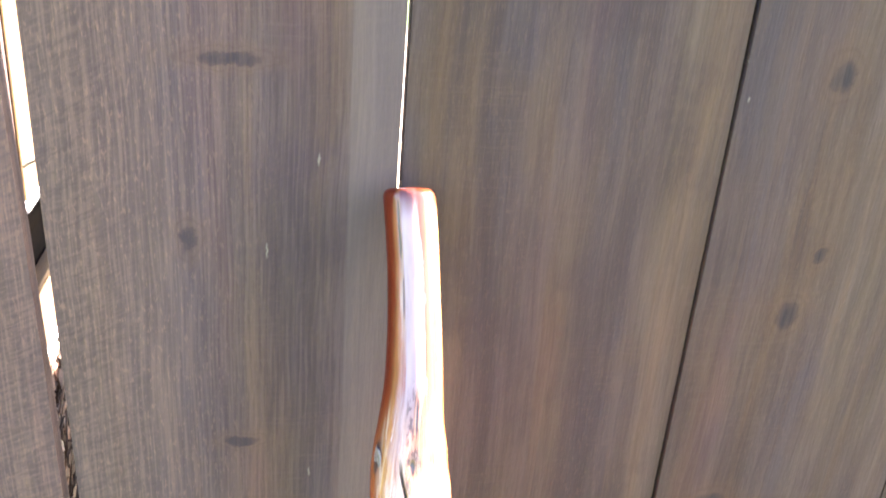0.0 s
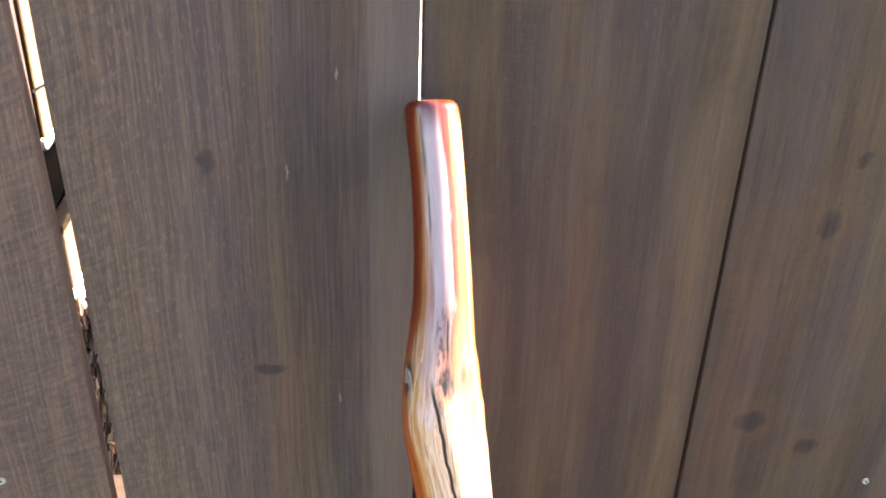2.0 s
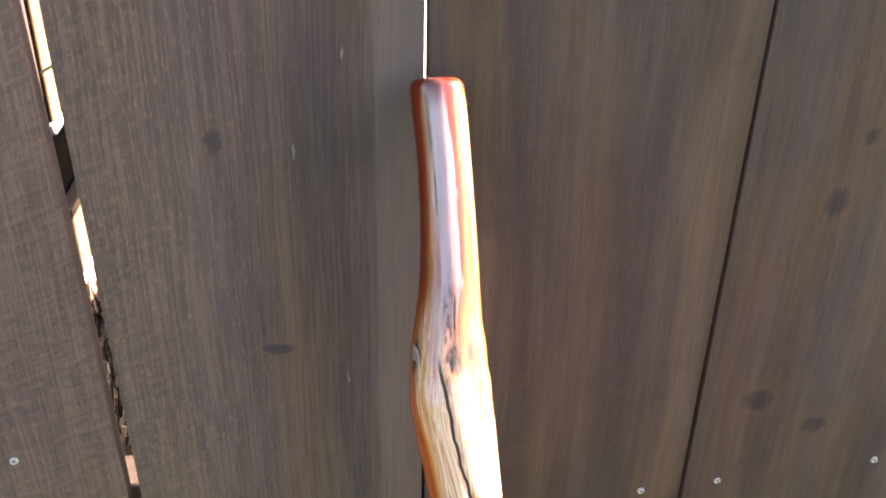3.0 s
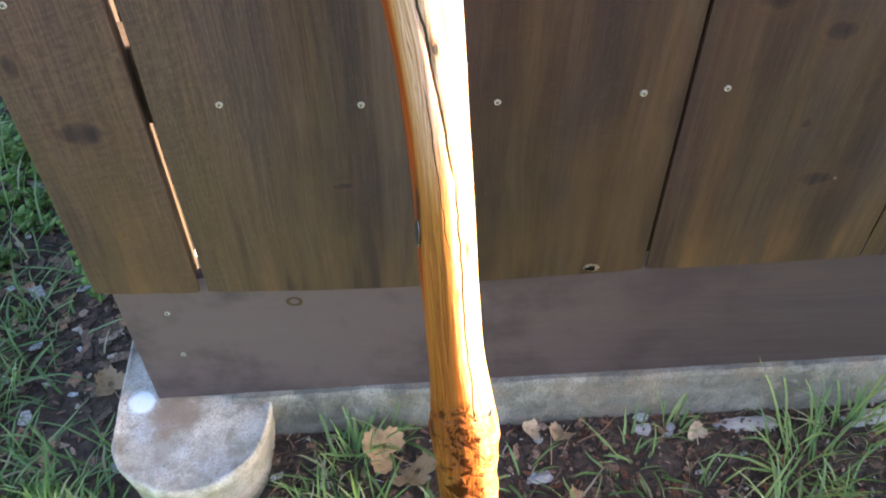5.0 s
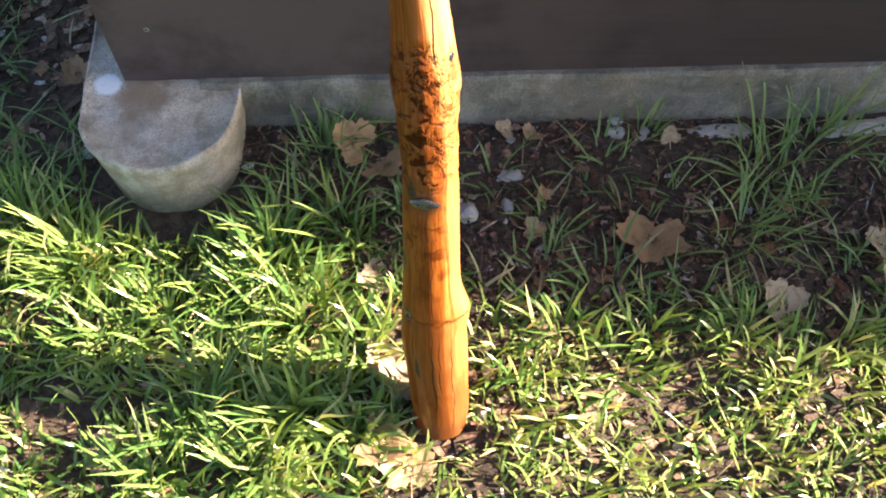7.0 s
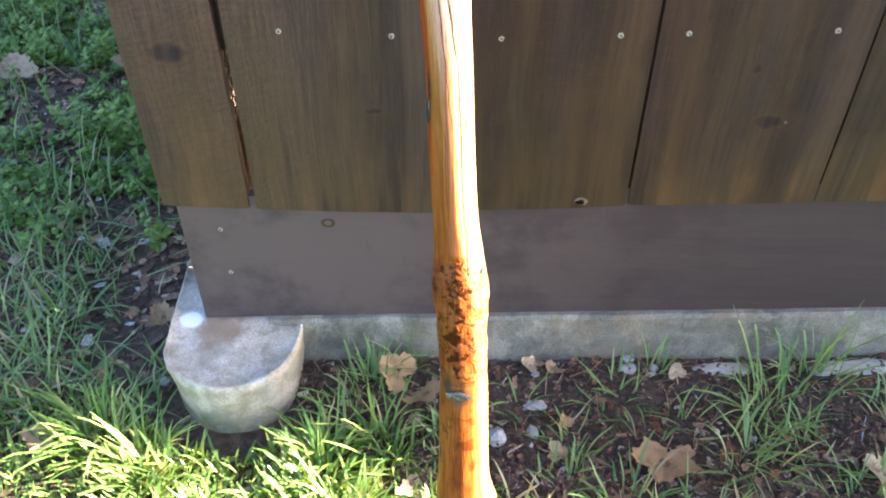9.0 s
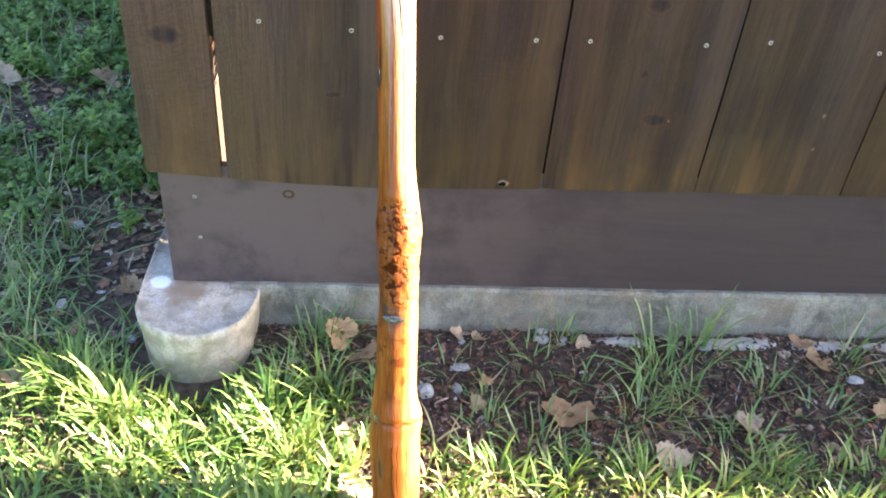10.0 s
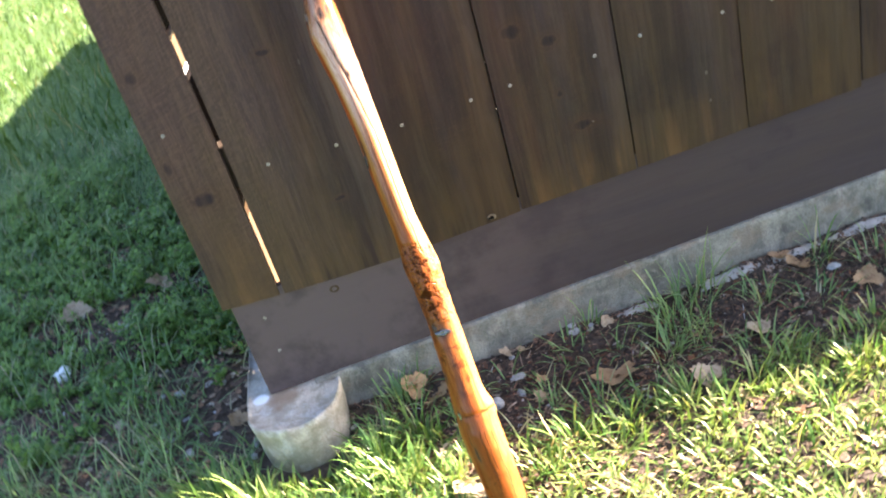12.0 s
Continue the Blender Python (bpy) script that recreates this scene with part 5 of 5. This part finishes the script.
def blades(name, roots, lengths, widths, leans, headings, material, label, seed, segs=5, droop=1.0):
    """Grass: each blade a tapered, bending, slightly folded ribbon of its own."""
    rs = np.random.RandomState(seed)
    n = len(roots)
    roots, lengths, widths = np.asarray(roots), np.asarray(lengths), np.asarray(widths)
    t = np.linspace(0, 1, segs + 1)
    start = np.asarray(leans)[:, None]
    bend = (rs.uniform(0.2, 1.5, n) * droop)[:, None]
    ang = start + bend * t[None, :] ** 1.6
    step = lengths[:, None] / segs
    out = np.concatenate([np.zeros((n, 1)), np.cumsum(np.sin(ang[:, :-1]) * step, 1)], 1)
    up = np.concatenate([np.zeros((n, 1)), np.cumsum(np.cos(ang[:, :-1]) * step, 1)], 1)
    swing = np.asarray(headings)[:, None] + rs.uniform(-0.6, 0.6, n)[:, None] * t[None, :] ** 1.4 + rs.normal(0, 0.14, (n, segs + 1)) * t[None, :]
    hx, hy = np.cos(swing), np.sin(swing)
    run = np.diff(out, axis=1)
    ox = np.concatenate([np.zeros((n, 1)), np.cumsum(run * hx[:, :-1], 1)], 1)
    oy = np.concatenate([np.zeros((n, 1)), np.cumsum(run * hy[:, :-1], 1)], 1)
    twist = rs.uniform(-0.9, 0.9, n)[:, None] * t[None, :]
    sx = -hy * np.cos(twist) + hx * np.sin(twist) * 0.5
    sy = hx * np.cos(twist) + hy * np.sin(twist) * 0.5
    sz = np.sin(twist) * 0.6
    prof = np.interp(t, [0, 0.25, 0.6, 0.85, 1.0], [0.75, 1.0, 0.85, 0.5, 0.06])
    w = widths[:, None] * prof[None, :] * 0.5
    cx, cy, cz = roots[:, 0:1] + ox, roots[:, 1:2] + oy, roots[:, 2:3] + up
    cz = np.maximum(cz, roots[:, 2:3] + 0.002 - 0.02 * (t == 0))
    left = np.stack([cx - sx * w, cy - sy * w, cz - sz * w], 2)
    right = np.stack([cx + sx * w, cy + sy * w, cz + sz * w], 2)
    verts = np.stack([left, right], 2).reshape(n, -1, 3)
    m = verts.shape[1]
    quad = np.array([[2 * i, 2 * i + 1, 2 * i + 3, 2 * i + 2] for i in range(segs)])
    faces = (np.arange(n)[:, None, None] * m + quad[None]).reshape(-1, 4)
    me = bpy.data.meshes.new(name)
    me.vertices.add(n * m)
    me.vertices.foreach_set("co", verts.astype(np.float32).ravel())
    me.loops.add(faces.size)
    me.loops.foreach_set("vertex_index", faces.astype(np.int32).ravel())
    me.polygons.add(len(faces))
    me.polygons.foreach_set("loop_start", np.arange(0, faces.size, 4, dtype=np.int32))
    me.polygons.foreach_set("use_smooth", np.ones(len(faces), dtype=bool))
    me.materials.append(material)
    me.update(calc_edges=True)
    return tagged(new(name, me), label, "grass", kind="stuff")


def scatter(area, count, weight, seed):
    """Roots inside an area, thinned by a weight of x and y."""
    rs = np.random.RandomState(seed)
    out = []
    x0, x1, y0, y1 = area
    for _ in range(count):
        x, y = rs.uniform(x0, x1), rs.uniform(y0, y1)
        if rs.rand() < weight(x, y):
            out.append((x, y, ground_z(x, y)))
    return np.array(out)


def blocked(x, y):
    """Where nothing grows: the pier, the kerb, the stick's foot."""
    if -0.668 < x < -0.42 and -0.180 < y < 0.4 and not (y < -0.034 and math.hypot(x + 0.549, y + 0.034) > 0.135):
        return True
    return (y > -0.018 and x > -0.60) or math.hypot(x + 0.197, y + 0.415) < 0.040


def front_weight(x, y):
    if blocked(x, y):
        return 0.0
    edge = -0.235 + 0.05 * noise.noise((x * 4, 2.0, 0)) if x > -0.16 else (-0.145 if x > -0.46 else -0.10)
    if x < -0.67:
        edge = -0.045 + 0.04 * noise.noise((x * 5, 1.0, 0))
    inside = min(1.0, max(0.0, (edge - y) / 0.06))
    clump = 0.5 + 0.9 * noise.noise((x * 9.0, y * 9.0, 8.0)) + 0.6 * noise.noise((x * 24.0, y * 24.0, 3.0))
    dens = 0.75 if x < -0.60 else 1.0 if x < -0.28 else 0.55
    dens *= min(1.0, (y + 1.15) / 0.4) * min(1.0, (x + 1.45) / 0.4) * min(1.0, max(0.0, (1.0 - x) / 0.4))
    return inside * dens * min(1.0, max(0.05, clump + 0.25))


def lawn(name, count, seed, length, width, lean, material, label, keep, droop):
    """A layer of lawn: clumps share a heading and a height, single blades stray from them."""
    roots = scatter((-1.45, 1.0, -1.15, 0.0), count, lambda x, y: front_weight(x, y) * keep(x, y), seed)
    rs = np.random.RandomState(seed + 1)
    n = len(roots)
    tuft = np.array([0.55 + 0.75 * noise.noise((x * 13.0, y * 13.0, 20.0)) for x, y, _ in roots])
    head = np.array([7.0 * noise.noise((x * 10.0, y * 10.0, 31.0)) for x, y, _ in roots]) + rs.uniform(-2.3, 2.3, n)
    size = (length[0] + (length[1] - length[0]) * rs.rand(n) ** 1.6) * np.clip(0.45 + tuft, 0.4, 1.4)
    return blades(name, roots, size, rs.uniform(*width, n), rs.uniform(*lean, n), head, material, label, seed, 5, droop)


def leafy(x, y):
    return 1.0 if x < -0.24 else 0.30


def bare(x, y):
    return 0.0 if x < -0.30 else 1.0


lawn("lawn_grass", 62000, 21, (0.016, 0.058), (0.0026, 0.0062), (0.05, 1.0), M_GRASS, "bright green uneven lawn grass in low sun", leafy, 0.8)
lawn("fine_grass", 60000, 25, (0.012, 0.042), (0.0012, 0.0030), (0.2, 1.3), M_GRASS, "fine short grass under the taller blades", lambda x, y: 0.42, 1.2)
lawn("dry_grass", 48000, 33, (0.016, 0.056), (0.0018, 0.0046), (0.3, 1.3), M_STALE, "short yellowing grass with dry blades", bare, 1.2)


def tufts(rows, seed, label, name, share=1.0, material=M_GRASS, tall=1.0, width=(0.0020, 0.0050)):
    rs = np.random.RandomState(seed)
    R, L, W, A, Hd = [], [], [], [], []
    for x, y, spread, count, length, lean in rows:
        for _ in range(int(count * share * 1.25)):
            a = rs.uniform(0, 6.283)
            d = spread * rs.rand() ** 0.7
            px, py = x + d * math.cos(a), y + d * math.sin(a)
            if blocked(px, py):
                continue
            R.append((px, py, ground_z(px, py)))
            L.append(length * tall * rs.uniform(0.35, 1.0))
            W.append(rs.uniform(*width))
            A.append(rs.uniform(0.1, lean * 1.15))
            Hd.append(a + rs.uniform(-1.5, 1.5))
    return blades(name, R, L, W, np.array(A), np.array(Hd), material, label, seed, 6, 0.95)


tufts([(-0.345, -0.050, 0.035, 46, 0.10, 0.9), (-0.300, -0.030, 0.030, 30, 0.09, 0.9), (-0.385, -0.095, 0.03, 26, 0.09, 0.9), (-0.235, -0.14, 0.03, 20, 0.07, 0.9),
       (0.245, -0.085, 0.05, 60, 0.14, 0.9), (0.310, -0.045, 0.035, 34, 0.13, 0.7), (0.190, -0.165, 0.05, 40, 0.11, 1.0), (0.27, -0.16, 0.05, 30, 0.09, 1.0),
       (0.025, -0.075, 0.045, 26, 0.09, 1.1), (0.075, -0.030, 0.02, 12, 0.10, 0.5), (-0.127, -0.080, 0.03, 14, 0.07, 1.1), (-0.045, -0.135, 0.04, 18, 0.08, 1.2),
       (0.410, -0.105, 0.035, 26, 0.08, 0.9), (0.56, -0.06, 0.03, 20, 0.11, 0.7), (0.50, -0.16, 0.05, 26, 0.08, 1.0), (0.35, -0.24, 0.06, 40, 0.08, 0.9), (0.12, -0.115, 0.04, 12, 0.08, 1.2),
       (0.66, -0.12, 0.05, 30, 0.09, 0.9), (-0.06, -0.21, 0.04, 18, 0.07, 1.0), (0.02, -0.24, 0.04, 24, 0.09, 0.9), (0.13, -0.26, 0.04, 26, 0.09, 0.9)],
      13, "green grass tufts growing from dark soil by the kerb", "grass_tuft", 0.9, M_SHADE)
tufts([(-0.66, -0.185, 0.04, 60, 0.18, 0.7), (-0.73, -0.150, 0.04, 50, 0.18, 0.7), (-0.395, -0.165, 0.03, 34, 0.17, 0.7), (-0.325, -0.145, 0.03, 26, 0.16, 0.7),
       (-0.40, -0.20, 0.04, 60, 0.14, 0.8), (-0.44, -0.25, 0.05, 70, 0.12, 0.8), (-0.36, -0.27, 0.05, 70, 0.14, 0.9), (-0.66, -0.22, 0.05, 70, 0.12, 0.7), (-0.75, -0.13, 0.05, 60, 0.13, 0.7),
       (-0.53, -0.28, 0.05, 60, 0.11, 0.9), (-0.34, -0.40, 0.04, 50, 0.13, 0.9), (-0.29, -0.32, 0.03, 40, 0.12, 0.9), (-0.29, -0.42, 0.03, 34, 0.11, 0.9), (-0.44, -0.34, 0.05, 60, 0.13, 0.9), (-0.30, -0.17, 0.03, 26, 0.11, 0.9), (-0.60, -0.30, 0.05, 50, 0.12, 0.9),
       (-0.40, -0.47, 0.04, 50, 0.15, 0.9), (-0.50, -0.48, 0.04, 40, 0.14, 0.9), (-0.375, -0.41, 0.03, 46, 0.17, 0.7), (-0.48, -0.39, 0.04, 40, 0.15, 0.8),
       (-0.05, -0.30, 0.03, 24, 0.10, 0.9), (0.06, -0.31, 0.03, 24, 0.10, 0.9), (0.17, -0.31, 0.03, 30, 0.10, 0.8), (0.30, -0.33, 0.03, 26, 0.10, 0.8), (0.47, -0.36, 0.04, 34, 0.09, 0.8),
       (0.40, -0.30, 0.06, 40, 0.09, 1.3), (0.53, -0.30, 0.06, 40, 0.09, 1.3), (0.24, -0.38, 0.06, 40, 0.09, 1.3), (0.38, -0.42, 0.06, 40, 0.09, 1.3), (0.02, -0.36, 0.05, 34, 0.09, 1.3), (-0.10, -0.34, 0.04, 24, 0.09, 1.3)],
      17, "tall sunlit grass tufts beside the pier", "tall_grass", 1.0, M_GRASS, 0.78, (0.0028, 0.0062))


rs = np.random.RandomState(4)


# shaded ground behind: sparse bent grass, then a mat of small-leaved weeds
def shade_weight(x, y):
    if blocked(x, y) or x > -0.66:
        return 0.0
    mat = 0.40 if 0.30 < y < 1.7 and x < -0.72 else 0.22 if x > -0.84 and 0.0 < y < 0.30 else 1.0
    return mat * min(1.0, max(0.05, 0.42 + 0.9 * noise.noise((x * 5, y * 5, 41.0)) + (0.2 if y > 1.0 or y < 0.16 else 0.0)))


roots = scatter((-2.4, -0.64, -0.10, 2.6), 38000, shade_weight, 23)
n = len(roots)
blades("shade_grass", roots, 0.04 + 0.10 * rs.rand(n) ** 1.6, rs.uniform(0.0022, 0.0048, n), rs.uniform(0.2, 1.2, n), rs.uniform(0, 6.28, n), M_SHADE,
       "dull green grass in shade beyond the fence", 9)


def far_weight(x, y):
    return 0.55 + 0.5 * noise.noise((x * 1.2, y * 1.2, 5.0))


roots = scatter((-7.0, -0.9, 2.4, 11.0), 52000, far_weight, 27)
n = len(roots)
blades("far_lawn", roots, 0.06 + 0.10 * rs.rand(n), rs.uniform(0.005, 0.011, n), rs.uniform(0.05, 0.8, n), rs.uniform(0, 6.28, n), M_FAR,
       "long green lawn grass farther off", 10, 4)


def wide_weight(x, y):
    if -1.15 < x < 0.70 and -0.80 < y < 0.1 or y > -0.25 and x > -2.3:
        return 0.0
    return 0.6 + 0.5 * noise.noise((x * 2.0, y * 2.0, 15.0))


roots = scatter((-5.0, 3.5, -4.5, 2.6), 42000, wide_weight, 29)
n = len(roots)
blades("wide_lawn", roots, 0.05 + 0.08 * rs.rand(n), rs.uniform(0.005, 0.010, n), rs.uniform(0.05, 0.8, n), rs.uniform(0, 6.28, n), M_FAR,
       "green lawn grass round the place", 12, 3)


def build_weeds():
    """A mat of weeds: upright sprigs that carry pairs of small rounded leaves."""
    rs = np.random.RandomState(31)
    verts, faces = [], []
    for _ in range(11500):
        x, y = rs.uniform(-2.1, -0.66), rs.uniform(0.16, 2.2)
        mat = 0.36 + 0.9 * noise.noise((x * 3.2, y * 3.2, 12.0)) + 1.1 * noise.noise((x * 9.0, y * 9.0, 33.0)) + (0.18 if y > 0.42 else -0.45)
        if rs.rand() > mat:
            continue
        z = ground_z(x, y)
        h = rs.uniform(0.018, 0.062) * (0.6 + 2.6 * max(0.0, noise.noise((x * 9.0, y * 9.0, 33.0))))
        lx, ly = rs.uniform(-0.25, 0.25), rs.uniform(-0.25, 0.25)
        turn = rs.uniform(0, 6.28)
        for k in range(rs.randint(4, 8)):
            t = (k + 1) / 7
            c = (x + lx * h * t, y + ly * h * t, z + h * t)
            for s in (0, 1):
                a = turn + k * 1.57 + s * math.pi
                l, w = rs.uniform(0.008, 0.019), rs.uniform(0.0040, 0.0082)
                ca, sa, tip = math.cos(a), math.sin(a), rs.uniform(-0.2, 0.8)
                b = len(verts)
                for p, q in ((0.0, 0), (0.4, -1), (0.8, -0.7), (1.0, 0), (0.8, 0.7), (0.4, 1)):
                    verts.append((c[0] + l * p * ca - w * q * sa, c[1] + l * p * sa + w * q * ca, c[2] + tip * l * p - 0.3 * w * abs(q)))
                faces += [(b, b + 1, b + 2, b + 3), (b, b + 3, b + 4, b + 5)]
    ob = mesh_object("weeds", verts, faces, M_WEED)
    return tagged(ob, "mat of small-leaved green weeds in the shade", "weeds", kind="stuff")


build_weeds()
